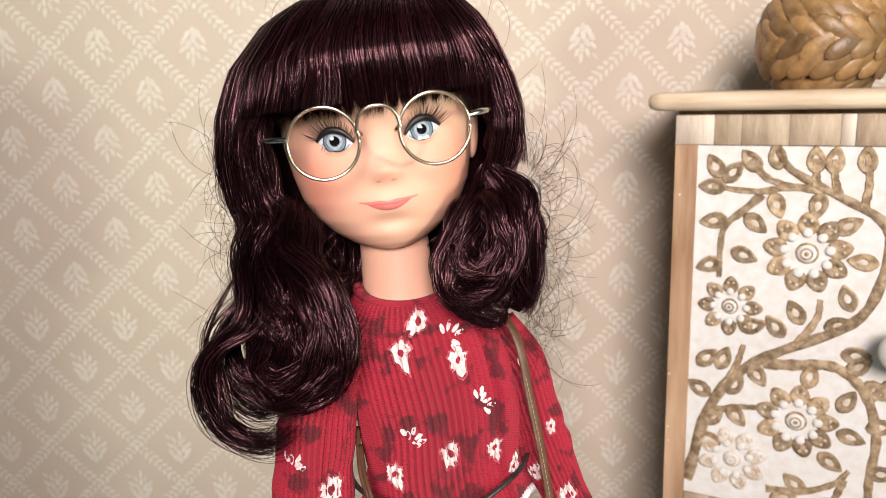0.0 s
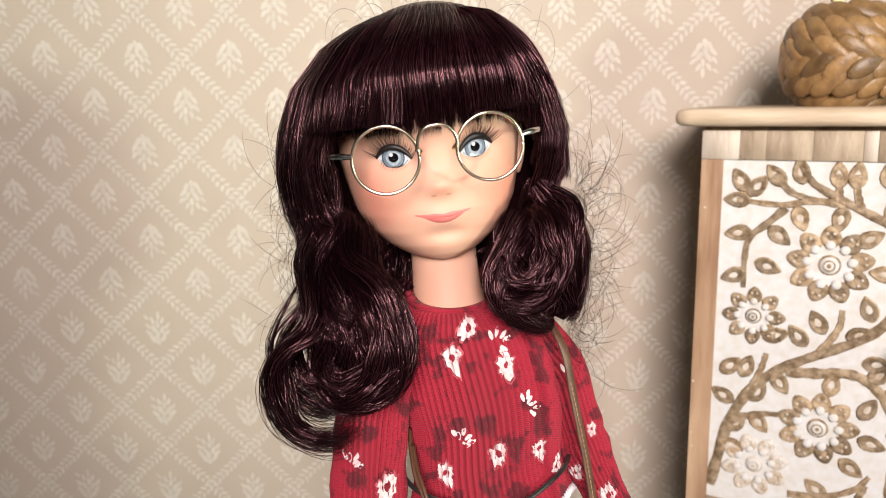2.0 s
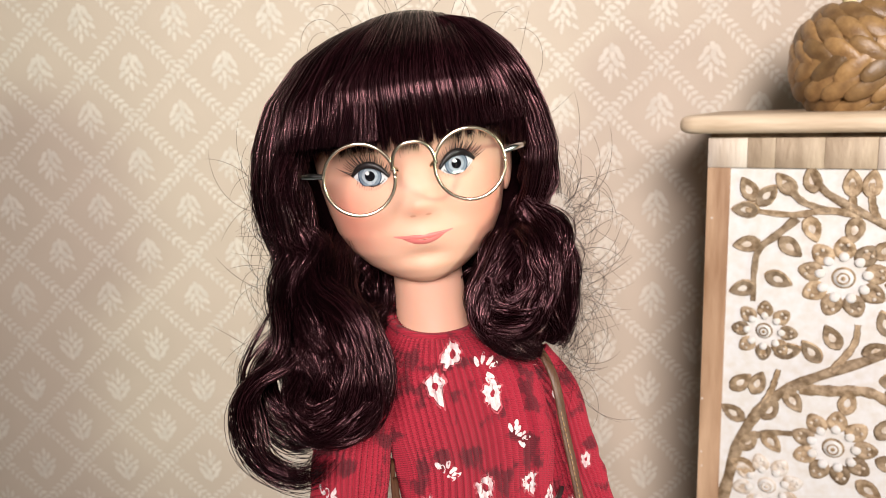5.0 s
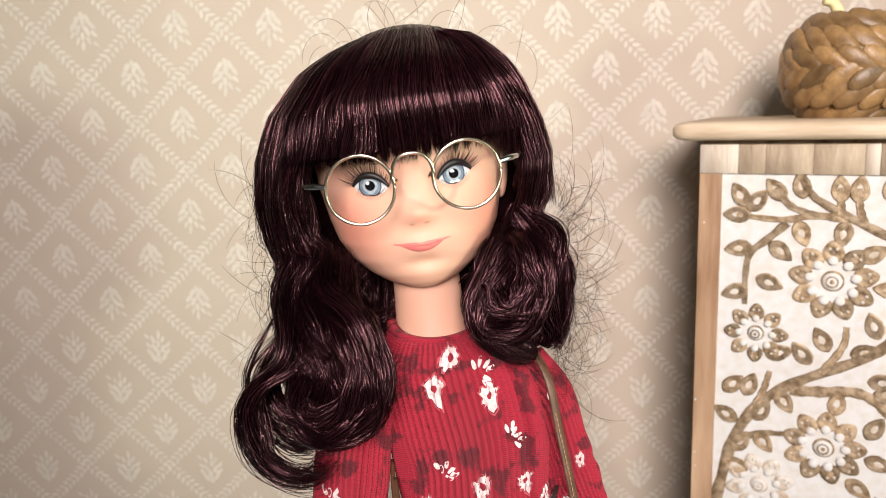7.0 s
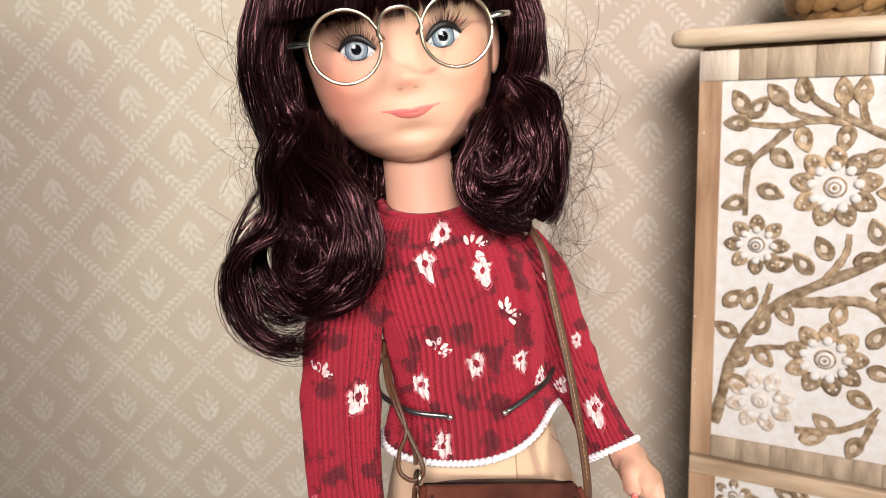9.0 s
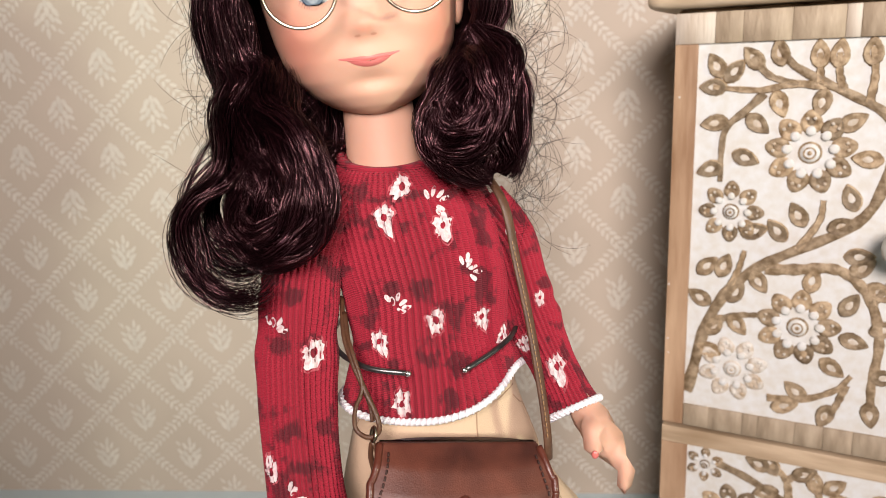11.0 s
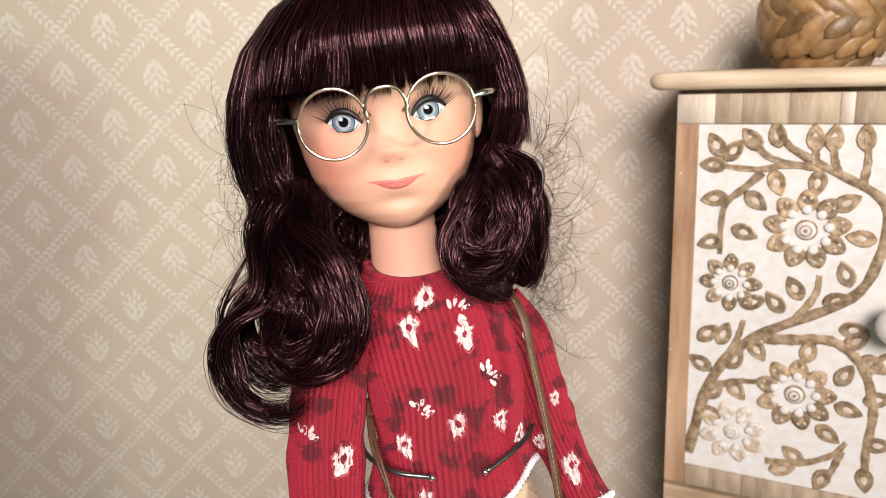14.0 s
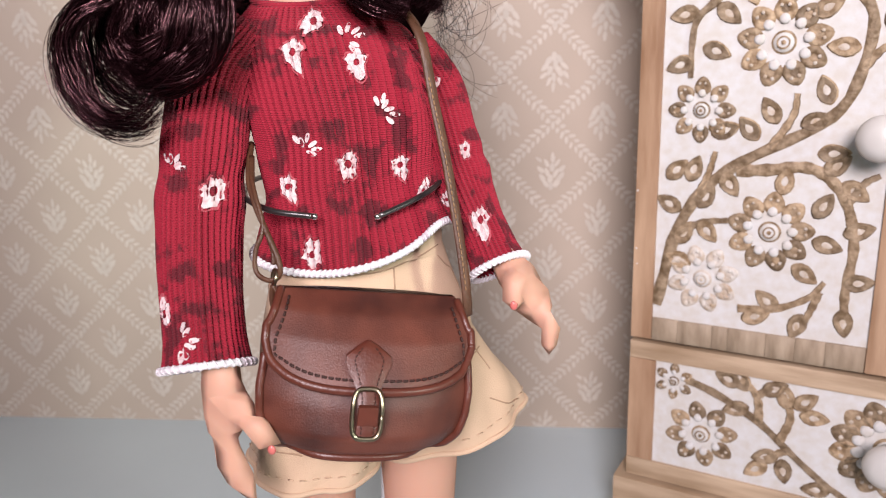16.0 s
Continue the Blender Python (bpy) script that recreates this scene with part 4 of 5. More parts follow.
# arms, hands and legs
def hand(wrist, palm, tips, thumb_base, thumb_tip, nail_on_thumb):
    """A hand fused out of round elements along the palm and the fingers."""
    data = bpy.data.metaballs.new("hand_form")
    data.resolution, data.render_resolution, data.threshold = 0.0009, 0.0009, 0.6

    def chain(points, radius, n):
        p = spline([tuple(q) for q in points], n)
        r = np.interp(np.linspace(0, 1, n), np.linspace(0, 1, len(radius)), radius)
        for q, k in zip(p, r):
            e = data.elements.new()
            e.co, e.radius = q, k * 1.70

    up = tuple(np.array(wrist) * 2 - (np.array(wrist) + np.array(palm)) / 2)
    chain([up, wrist, (np.array(wrist) + np.array(palm)) / 2, palm], [0.0040, 0.0040, 0.0050, 0.0046], 12)
    for mid_, tip in tips:
        chain([palm, mid_, tip], [0.0026, 0.0021, 0.0014], 26)
    chain([(np.array(wrist) * 0.6 + np.array(palm) * 0.4), thumb_base, thumb_tip], [0.0034, 0.0028, 0.0022], 22)
    ob = new("hand_form", data)
    got = ob.evaluated_get(bpy.context.evaluated_depsgraph_get())
    me = got.to_mesh()
    D.add([v.co[:] for v in me.vertices], [tuple(f.vertices) for f in me.polygons], M_SKIN)
    got.to_mesh_clear()
    bpy.data.objects.remove(ob)
    bpy.data.metaballs.remove(data)
    D.add(*ellipsoid(nail_on_thumb, (0.0011, 0.0006, 0.0013), 10, 8), M_NAIL)


hand((-0.0262, -0.0450, 0.1870), (-0.0245, -0.0495, 0.1735), (((-0.0215, -0.0530, 0.1630), (-0.0135, -0.0555, 0.1565)), ((-0.0235, -0.0520, 0.1605), (-0.0155, -0.0540, 0.1545)), ((-0.0250, -0.0500, 0.1610), (-0.0180, -0.0520, 0.1535)), ((-0.0260, -0.0480, 0.1620), (-0.0200, -0.0500, 0.1540))),
     (-0.0160, -0.0550, 0.1785), (-0.0098, -0.0590, 0.1725), (-0.0092, -0.0612, 0.1728))
hand((0.0520, -0.0165, 0.2070), (0.0580, -0.0225, 0.1985), (((0.0628, -0.0260, 0.1945), (0.0625, -0.0270, 0.1860)), ((0.0615, -0.0250, 0.1940), (0.0608, -0.0260, 0.1838)), ((0.0600, -0.0240, 0.1930), (0.0600, -0.0250, 0.1850))),
     (0.0525, -0.0280, 0.2060), (0.0520, -0.0325, 0.2020), (0.0520, -0.0345, 0.2018))
for x, foot in ((-0.0130, -0.0150), (0.0218, 0.0240)):
    D.add(*tube([(x, 0.004, 0.165), (x, 0.003, 0.120), (x * 0.98, 0.004, 0.085), (foot, 0.006, 0.045), (foot, 0.008, 0.014)], [0.0150, 0.0124, 0.0105, 0.0100, 0.0080], 24, 20), M_SKIN)
    D.add(*ellipsoid((foot, -0.006, 0.0080), (0.0100, 0.0220, 0.0080), 18, 10), M_SKIN)
doll = D.thing("doll", None, True, "vinyl doll with long curly dark plum hair and fringe", "doll")


# ---- clothes ----
def rib_ring(cx, cy, cz, a, b_, yaw, ribs, depth, per=4, tilt=(0.0, 0.0), ph=0.0):
    n = ribs * per
    w = np.arange(n) * 2 * math.pi / n
    k = 1 + depth / ((a + b_) / 2) * (2 * np.abs(np.cos(w * ribs / 2 + ph)) ** 0.6 - 1.5)
    x, y = a * k * np.cos(w), b_ * k * np.sin(w)
    ca, sa = math.cos(yaw), math.sin(yaw)
    X, Y = x * ca - y * sa, x * sa + y * ca
    return [(cx + X[i], cy + Y[i], cz + tilt[0] * X[i] + tilt[1] * Y[i]) for i in range(n)]


def profile(keys, n):
    k = np.array(keys, float)
    u = np.linspace(0, 1, n)
    return np.stack([np.interp(u, np.linspace(0, 1, len(k)), k[:, c]) for c in range(k.shape[1])], 1) if len(k) < 3 else spline_any(k, n)


def spline_any(k, n):
    e = np.vstack([2 * k[0] - k[1], k, 2 * k[-1] - k[-2]])
    u = np.linspace(0, len(k) - 1 - 1e-9, n)
    i = u.astype(int)
    s = (u - i)[:, None]
    a, b_, c, d = e[i], e[i + 1], e[i + 2], e[i + 3]
    return 0.5 * (2 * b_ + (c - a) * s + (2 * a - 5 * b_ + 4 * c - d) * s ** 2 + (3 * b_ - a - 3 * c + d) * s ** 3)


sweater = holder("sweater", "red ribbed knit top with white flower print, worn by the doll", "sweater")
YAW = math.radians(16)
# z, centre x, centre y, half width, half depth
TORSO = ((0.2120, 0.0055, -0.0060, 0.0285, 0.0200), (0.2200, 0.0050, -0.0055, 0.0268, 0.0185), (0.2300, 0.0038, -0.0040, 0.0252, 0.0168), (0.2420, 0.0025, -0.0020, 0.0256, 0.0172), (0.2540, 0.0005, 0.0000, 0.0272, 0.0182),
         (0.2660, -0.0025, 0.0030, 0.0280, 0.0175), (0.2735, -0.0045, 0.0055, 0.0262, 0.0160), (0.2790, -0.0065, 0.0075, 0.0205, 0.0145), (0.2830, -0.0080, 0.0085, 0.0165, 0.0135), (0.2850, -0.0088, 0.0090, 0.0152, 0.0130))
rows = profile(TORSO, 72)
rnd = random.Random(2)
rings = []
for i, (z, cx, cy, a, b_) in enumerate(rows):
    k = i / (len(rows) - 1)
    hem = max(0, 1 - k / 0.16)
    ring = rib_ring(cx, cy, z, a, b_, YAW, 74, 0.00130, 8, (0.10 * hem, 0.32 * max(0, (k - 0.80) / 0.2)))
    out = []
    for j, (x, y, zz) in enumerate(ring):
        w = 2 * math.pi * j / len(ring)
        fold = 0.0007 * math.sin(3 * w + 9 * k) * math.sin(math.pi * min(1, k * 1.3)) + 0.0022 * hem * math.sin(4 * w + 0.8)
        crease = 0.0006 * math.sin(26 * k + 2.2 * math.sin(2 * w)) * max(0, 1 - abs(k - 0.28) / 0.3)
        out.append((x + (fold + crease) * math.cos(w), y + (fold + crease) * math.sin(w), zz + 0.0035 * hem * math.sin(2 * w + 2.4)))
    rings.append(out)
body_rings = rings
front = part("body", Build().add(*loft(rings, (False, False)), M_KNIT), sweater)
hem_line = [rings[0][j] for j in range(0, len(rings[0]), 8)]
neck_line = [rings[-1][j] for j in range(0, len(rings[-1]), 8)]


def thread_edge(line, radius, mat, wraps=0):
    """A stitched edge round an opening: a roll of thread, with wraps that stand proud."""
    line = list(line) + [line[0]]
    b = Build().add(*tube(line, radius * (0.90 if wraps else 1.0), len(line) * 2, 8), mat)
    if wraps:
        p = spline(line, wraps * 2 + 1)
        t = np.gradient(p, axis=0)
        t /= np.linalg.norm(t, axis=1)[:, None]
        a, c = frames_along(p)
        for i in range(0, wraps * 2, 2):
            ring = [p[i] + (a[i] * math.cos(w) + c[i] * math.sin(w)) * radius * 0.80 + t[i] * 0.0006 * math.sin(w) for w in np.linspace(0, 2 * math.pi, 9)]
            b.add(*tube(ring, radius * 0.36, 12, 5), mat)
    return b


part("hem", thread_edge(hem_line, 0.00115, M_HEM, 96), sweater, "white overlocked hem")
part("neckband", thread_edge(neck_line, 0.0015, M_KNIT), sweater)


def sleeve(keys, ribs, cuff_flare):
    """A sleeve: points with radii along the arm, ribbed lengthwise."""
    p = spline([k[:3] for k in keys], 64)
    r = np.interp(np.linspace(0, 1, 64), np.linspace(0, 1, len(keys)), [k[3] for k in keys])
    a, c = frames_along(p)
    rings = []
    for i in range(64):
        u = i / 63
        flare = 1 + cuff_flare * max(0, (u - 0.93) / 0.07) ** 1.5
        ring = []
        n = ribs * 6
        for j in range(n):
            w = 2 * math.pi * j / n
            rr = r[i] * flare + 0.00085 * (2 * abs(math.cos(ribs * w / 2)) ** 0.6 - 1.5) + 0.0005 * math.sin(2 * w + 12 * u) * math.sin(math.pi * u) + 0.00045 * math.sin(34 * u + 1.5 * math.sin(w)) * math.exp(-((u - 0.55) / 0.12) ** 2)
            ring.append(tuple(p[i] + a[i] * rr * math.cos(w) + c[i] * rr * math.sin(w)))
        rings.append(ring)
    return rings


ARM_A = ((-0.0240, -0.002, 0.2735, 0.0095), (-0.0320, -0.009, 0.2620, 0.0118), (-0.0350, -0.016, 0.2450, 0.0120), (-0.0352, -0.024, 0.2280, 0.0112), (-0.0335, -0.034, 0.2080, 0.0108), (-0.0305, -0.043, 0.1870, 0.0106))
ARM_B = ((0.0200, 0.010, 0.2680, 0.0085), (0.0290, 0.008, 0.2560, 0.0088), (0.0335, 0.005, 0.2420, 0.0086), (0.0368, 0.001, 0.2310, 0.0084), (0.0425, -0.007, 0.2190, 0.0072), (0.0485, -0.0145, 0.2065, 0.0076))
for keys, ribs in ((ARM_A, 40), (ARM_B, 30)):
    rings = sleeve(keys, ribs, 0.10)
    sl = part("sleeve", Build().add(*loft(rings, (False, False)), M_KNIT), sweater)
    part("cuff", thread_edge([rings[-1][j] for j in range(0, len(rings[-1]), 6)], 0.00110, M_HEM, 36), sl, "white overlocked cuff")

# printed flowers lie on the knit: each is laid along the doll's front onto the cloth
from mathutils.bvhtree import BVHTree
cloth_v, cloth_f = [], []
for o in [front] + [c for c in sweater.children if c.name.startswith("sleeve")]:
    base = len(cloth_v)
    cloth_v += [v.co.copy() for v in o.data.vertices]
    cloth_f += [[base + i for i in f.vertices] for f in o.data.polygons]
cloth = BVHTree.FromPolygons(cloth_v, cloth_f)


def lay(x, z, lift=0.0005):
    hit = cloth.ray_cast(Vector((x, -0.15, z)), Vector((0, 1, 0)))
    return None if hit[0] is None else (hit[0].x, hit[0].y - lift, hit[0].z)


def patch(pairs, faces, name, lift=0.00045, mat=None):
    pts = [lay(x, z, lift) for x, z in pairs]
    if all(pts) and max(p[1] for p in pts) - min(p[1] for p in pts) < 0.012:
        part(name, Build().add(pts, faces, mat or M_FLOWER), sweater)


def printed_flower(x, z, r, turn, tail=True):
    rnd = random.Random(int((x + 1) * 9999))
    n, rows = 30, []
    wob = [rnd.uniform(0.80, 1.15) for _ in range(n)]
    r *= 1.14
    hole = rnd.uniform(0.28, 0.40)
    for k in (hole, 0.62, 0.85, 1.0):
        row = []
        for j in range(n):
            w = 2 * math.pi * j / n
            lobes = 1 + (0.10 * math.cos(5 * w + turn) + 0.08 * math.cos(3 * w + 2 * turn)) * (k > 0.5)
            stretch = 1 + (0.55 * max(0, math.cos(w - turn)) ** 6 if tail else 0) * (k > 0.5)
            kk = k * (wob[j] if k > 0.9 else 1.0)
            row.append((x + r * kk * lobes * stretch * math.cos(w) * 0.88, z + r * kk * lobes * stretch * math.sin(w) * 1.08))
        rows.append(row)
    patch([p for r_ in rows for p in r_], [(i * n + j, i * n + (j + 1) % n, (i + 1) * n + (j + 1) % n, (i + 1) * n + j) for i in range(3) for j in range(n)], "flower_print")
    patch([(x + (px - x) * 1.22, z + (pz - z) * 1.22) for r_ in rows[2:] for px, pz in r_], [(j, (j + 1) % n, n + (j + 1) % n, n + j) for j in range(n)], "flower_edge", 0.0003, M_HALO)


def printed_spray(x, z, r, turn, count=5):
    rnd = random.Random(int((x + 2) * 9999))
    for k in range(count):
        a = turn + (k - count / 2) * 0.55 + rnd.uniform(-0.15, 0.15)
        d = r * rnd.uniform(0.5, 1.1)
        cx, cz = x + d * math.cos(a), z + d * math.sin(a)
        n = 10
        pts = []
        for j in range(n):
            w = 2 * math.pi * j / n
            u, v = 0.0015 * math.cos(w), 0.00065 * math.sin(w)
            pts.append((cx + u * math.cos(a) - v * math.sin(a), cz + u * math.sin(a) + v * math.cos(a)))
        patch(pts, [tuple(range(n))], "petal_print")


for x, z, r, turn in ((-0.0036, 0.2767, 0.0024, 3.6), (-0.0089, 0.2684, 0.0027, 5.2), (0.0085, 0.2655, 0.0026, 5.0), (0.0061, 0.2381, 0.0026, 4.6), (0.0199, 0.2367, 0.0022, 5.0), (-0.0285, 0.2329, 0.0026, 4.4),
                      (-0.0110, 0.2320, 0.0024, 5.4), (-0.0044, 0.2131, 0.0028, 1.6), (0.0262, 0.2285, 0.0016, 1.0), (0.0430, 0.2210, 0.0026, 5.0), (0.0385, 0.2400, 0.0016, 4.8), (-0.0395, 0.2030, 0.0022, 1.7), (-0.0215, 0.2850, 0.0016, 5.0), (0.0330, 0.2255, 0.0018, 1.0)):
    printed_flower(x, z, r, turn)
for x, z, r, turn, n in ((0.0050, 0.2715, 0.0040, 0.8, 6), (-0.0060, 0.2420, 0.0040, 1.2, 6), (0.0150, 0.2520, 0.0036, 0.9, 6), (-0.0400, 0.2390, 0.0034, 1.3, 5), (-0.0345, 0.1975, 0.0042, 0.2, 6), (0.0300, 0.2580, 0.0020, 2.0, 3)):
    printed_spray(x, z, r, turn, n)


# ---- shorts ----
shorts = holder("shorts", "khaki cotton twill doll shorts with wide flared legs", "shorts")


def cloth_rings(keys, n=72, yaw=YAW, crease=0.0008, ph=0.0, steps=30):
    rows = profile(keys, steps)
    rings = []
    for i, (z, cx, cy, a, b_, tx) in enumerate(rows):
        k = i / (steps - 1)
        ring = []
        for j in range(n):
            w = 2 * math.pi * j / n
            fold = crease * (math.sin(5 * w + 4 * k + ph) + 0.6 * math.sin(9 * w - 7 * k + 2 * ph)) * (0.25 + 0.75 * (1 - k) if crease > 0.001 else 1)
            x, y = (a + fold) * math.cos(w), (b_ + fold) * math.sin(w)
            X, Y = x * math.cos(yaw) - y * math.sin(yaw), x * math.sin(yaw) + y * math.cos(yaw)
            ring.append((cx + X, cy + Y, z + tx * X))
        rings.append(ring)
    return rings


hips = cloth_rings(((0.166, 0.0080, -0.003, 0.0360, 0.0235, 0.0), (0.185, 0.0070, -0.004, 0.0330, 0.0225, 0.0), (0.205, 0.0055, -0.004, 0.0272, 0.0190, 0.0), (0.226, 0.0045, -0.003, 0.0235, 0.0155, 0.0)), crease=0.0005)
part("seat", Build().add(*loft(hips), M_KHAKI), shorts)
for keys, ph in ((((0.1405, -0.0105, -0.0085, 0.0215, 0.0240, 0.02), (0.152, -0.0085, -0.0070, 0.0220, 0.0235, 0.0), (0.170, -0.0060, -0.0050, 0.0215, 0.0225, 0.0), (0.186, -0.0040, -0.0040, 0.0200, 0.0205, 0.0)), 0.3),
                 (((0.1490, 0.0315, 0.0010, 0.0255, 0.0245, 0.22), (0.160, 0.0290, 0.0000, 0.0240, 0.0235, 0.16), (0.174, 0.0235, -0.0010, 0.0215, 0.0225, 0.08), (0.188, 0.0180, -0.0020, 0.0195, 0.0205, 0.0)), 1.7)):
    rings = cloth_rings(keys, ph=ph, crease=0.0011)
    b = Build().add(*loft(rings, (False, False)), M_KHAKI)
    inner = [[(cx + (x - cx) * 0.955, cy + (y - cy) * 0.955, z) for (x, y, z) in r for cx, cy in ((keys[0][1], keys[0][2]),)] for r in rings[:8]]
    b.add(*loft(inner, (False, False)), M_KHAKI)
    leg = part("leg", b, shorts)
    part("hem", thread_edge(rings[0][::2], 0.0009, M_KHAKI), leg)
    stitch = Build()
    line = rings[4]
    for j in range(0, 72, 2):
        p, q = Vector(line[j]), Vector(line[(j + 1) % 72])
        c = Vector((keys[0][1], keys[0][2], p.z))
        o = (p - c).normalized() * 0.0003
        stitch.add(*tube([p + o, q + o], 0.00022, 3, 4), M_KHAKI)
    part("stitching", stitch, leg)
band_rings = cloth_rings(((0.2090, 0.0052, -0.004, 0.0266, 0.0187, 0.0), (0.2180, 0.0048, -0.0035, 0.0255, 0.0175, 0.0)), crease=0.0003, steps=6)
part("waistband", Build().add(*loft(band_rings, (False, False)), M_KHAKI), shorts)

# seams, pocket and flap lie on the twill
tw_v, tw_f = [], []
for o in shorts.children:
    base = len(tw_v)
    tw_v += [v.co.copy() for v in o.data.vertices]
    tw_f += [[base + i for i in f.vertices] for f in o.data.polygons]
twill = BVHTree.FromPolygons(tw_v, tw_f)


def on_twill(x, z, lift=0.0002):
    hit = twill.ray_cast(Vector((x, -0.15, z)), Vector((0, 1, 0)))
    return None if hit[0] is None else Vector((hit[0].x, hit[0].y - lift, hit[0].z))


for line in (((-0.016, 0.2085), (0.000, 0.2065), (0.016, 0.2075), (0.030, 0.2110)), ((0.018, 0.2075), (0.0185, 0.190), (0.016, 0.172)), ((0.030, 0.2080), (0.037, 0.195), (0.040, 0.182), (0.046, 0.172)),
             ((0.036, 0.1760), (0.045, 0.1800), (0.051, 0.1860)), ((-0.018, 0.2060), (-0.024, 0.192), (-0.0275, 0.178)), ((0.046, 0.1640), (0.052, 0.1600), (0.0555, 0.1575)), ((-0.030, 0.1560), (-0.020, 0.1530), (-0.010, 0.1520))):
    pts = [on_twill(x, z) for x, z in spline(line, 18)]
    pts = [p for p in pts if p is not None]
    if len(pts) > 5:
        part("seam", Build().add(*tube(pts, 0.00022, 40, 5), M_SEAM), shorts)
for x0, z0 in ((0.0505, 0.1655), (-0.0240, 0.1600)):
    pts = [on_twill(x0 + u * 0.0042, z0 + w * 0.0022 - 0.3 * u * 0.004, 0.0007) for w in (-1, -0.3, 0.4, 1) for u in (-1, -0.4, 0.3, 1)]
    if all(p is not None for p in pts):
        part("pocket_flap", Build().add(pts, [(i * 4 + j, i * 4 + j + 1, (i + 1) * 4 + j + 1, (i + 1) * 4 + j) for i in range(3) for j in range(3)], M_KHAKI), shorts)

# ---- spectacles ----
glasses = holder("spectacles", "round pale gold wire spectacles on the doll's face", "glasses")
GY = -0.0415
for sx in (-1, 1):
    ring = [hd(sx * 0.0155 + 0.0099 * math.cos(w), GY + 0.0010 * abs(math.cos(w)) * (1 if math.cos(w) * sx > 0 else 0), 0.0020 + 0.0099 * math.sin(w)) for w in np.linspace(0, 2 * math.pi, 49)]
    part("rim", Build().add(*tube(ring, 0.00052, 96, 8), M_GOLD), glasses)
    part("hinge", Build().add(*tube([hd(sx * 0.0252, GY + 0.001, 0.0042), hd(sx * 0.0285, GY + 0.0025, 0.0046), hd(sx * 0.0310, GY + 0.005, 0.0046)], [0.0008, 0.0010, 0.0009], 10, 8), M_SILVER), glasses)
    part("temple", Build().add(*tube([hd(sx * 0.0310, GY + 0.005, 0.0046), hd(sx * 0.0335, -0.026, 0.0042), hd(sx * 0.0345, 0.004, 0.002)], 0.0006, 16, 8), M_GOLD), glasses)
    part("pad_arm", Build().add(*tube([hd(sx * 0.0060, GY, 0.0040), hd(sx * 0.0052, GY + 0.001, 0.0034), hd(sx * 0.0048, GY + 0.002, 0.0028)], 0.0007, 8, 8), M_GOLD), glasses)
part("bridge", Build().add(*tube([hd(-0.0062, GY, 0.0034), hd(-0.0052, GY - 0.0004, 0.0075), hd(-0.0030, GY - 0.0008, 0.0098), hd(0, GY - 0.001, 0.0104), hd(0.0030, GY - 0.0008, 0.0098), hd(0.0052, GY - 0.0004, 0.0075), hd(0.0062, GY, 0.0034)], 0.00055, 40, 8), M_GOLD), glasses)

# ---- doll stand ----
stand = holder("doll_stand", "dark metal doll stand with wire clasp round the waist", "stand")
part("clasp_arm", Build().add(*tube([(0.006, 0.034, 0.226), (-0.016, 0.024, 0.229), (-0.0268, 0.002, 0.2300), (-0.0240, -0.019, 0.2288), (-0.0140, -0.0285, 0.2268), (-0.0025, -0.0300, 0.2256)], 0.00085, 40, 8), M_STEEL), stand)
part("clasp_arm", Build().add(*tube([(0.006, 0.034, 0.226), (0.026, 0.028, 0.230), (0.0330, 0.010, 0.2320), (0.0300, -0.008, 0.2298), (0.0240, -0.0165, 0.2272), (0.0150, -0.0245, 0.2243)], 0.00085, 40, 8), M_STEEL), stand)
part("tip", Build().add(*ellipsoid((-0.0019, -0.0302, 0.22555), (0.0011, 0.001, 0.001), 10, 8), M_SILVER), stand)
part("tip", Build().add(*ellipsoid((0.0144, -0.0248, 0.2242), (0.0011, 0.001, 0.001), 10, 8), M_SILVER), stand)
part("post", Build().add(*tube([(0.006, 0.034, 0.005), (0.006, 0.034, 0.120), (0.006, 0.034, 0.228)], 0.0024, 6, 12), M_CLEAR), stand, "pale plastic post")
part("base", Build().add(*ellipsoid((0.005, 0.012, 0.002), (0.055, 0.050, 0.0022), 40, 6), M_CLEAR), stand)

# ---- handbag ----
BAG = Matrix.Translation((0.0128, -0.0325, 0.2050)) @ pose(0, 0, 0, 0, 0, 16) @ pose(0, 0, 0, 0, 8.5, 0) @ Matrix.Diagonal((1.02, 1.0, 1.13, 1))
bag = holder("handbag", "small brown leather saddle bag with flap and brass buckle, worn cross-body", "handbag", BAG)


def bulge(w):
    """How far the bag's front stands out, by the height below its top edge."""
    return -np.interp(-w, (0.0, 0.003, 0.008, 0.015, 0.022, 0.029, 0.034, 0.0365), (0.0, 0.0080, 0.0140, 0.0190, 0.0225, 0.0240, 0.0215, 0.0150))


def half_width(w):
    return np.interp(-w, (0, 0.006, 0.013, 0.020, 0.026, 0.031, 0.0345, 0.0375), (0.0232, 0.0250, 0.0266, 0.0274, 0.0270, 0.0254, 0.0225, 0.0165))


def front_y(u, w):
    k = min(1.0, abs(u) / half_width(w))
    return bulge(w) * (0.62 + 0.38 * (1 - k ** 2.6))


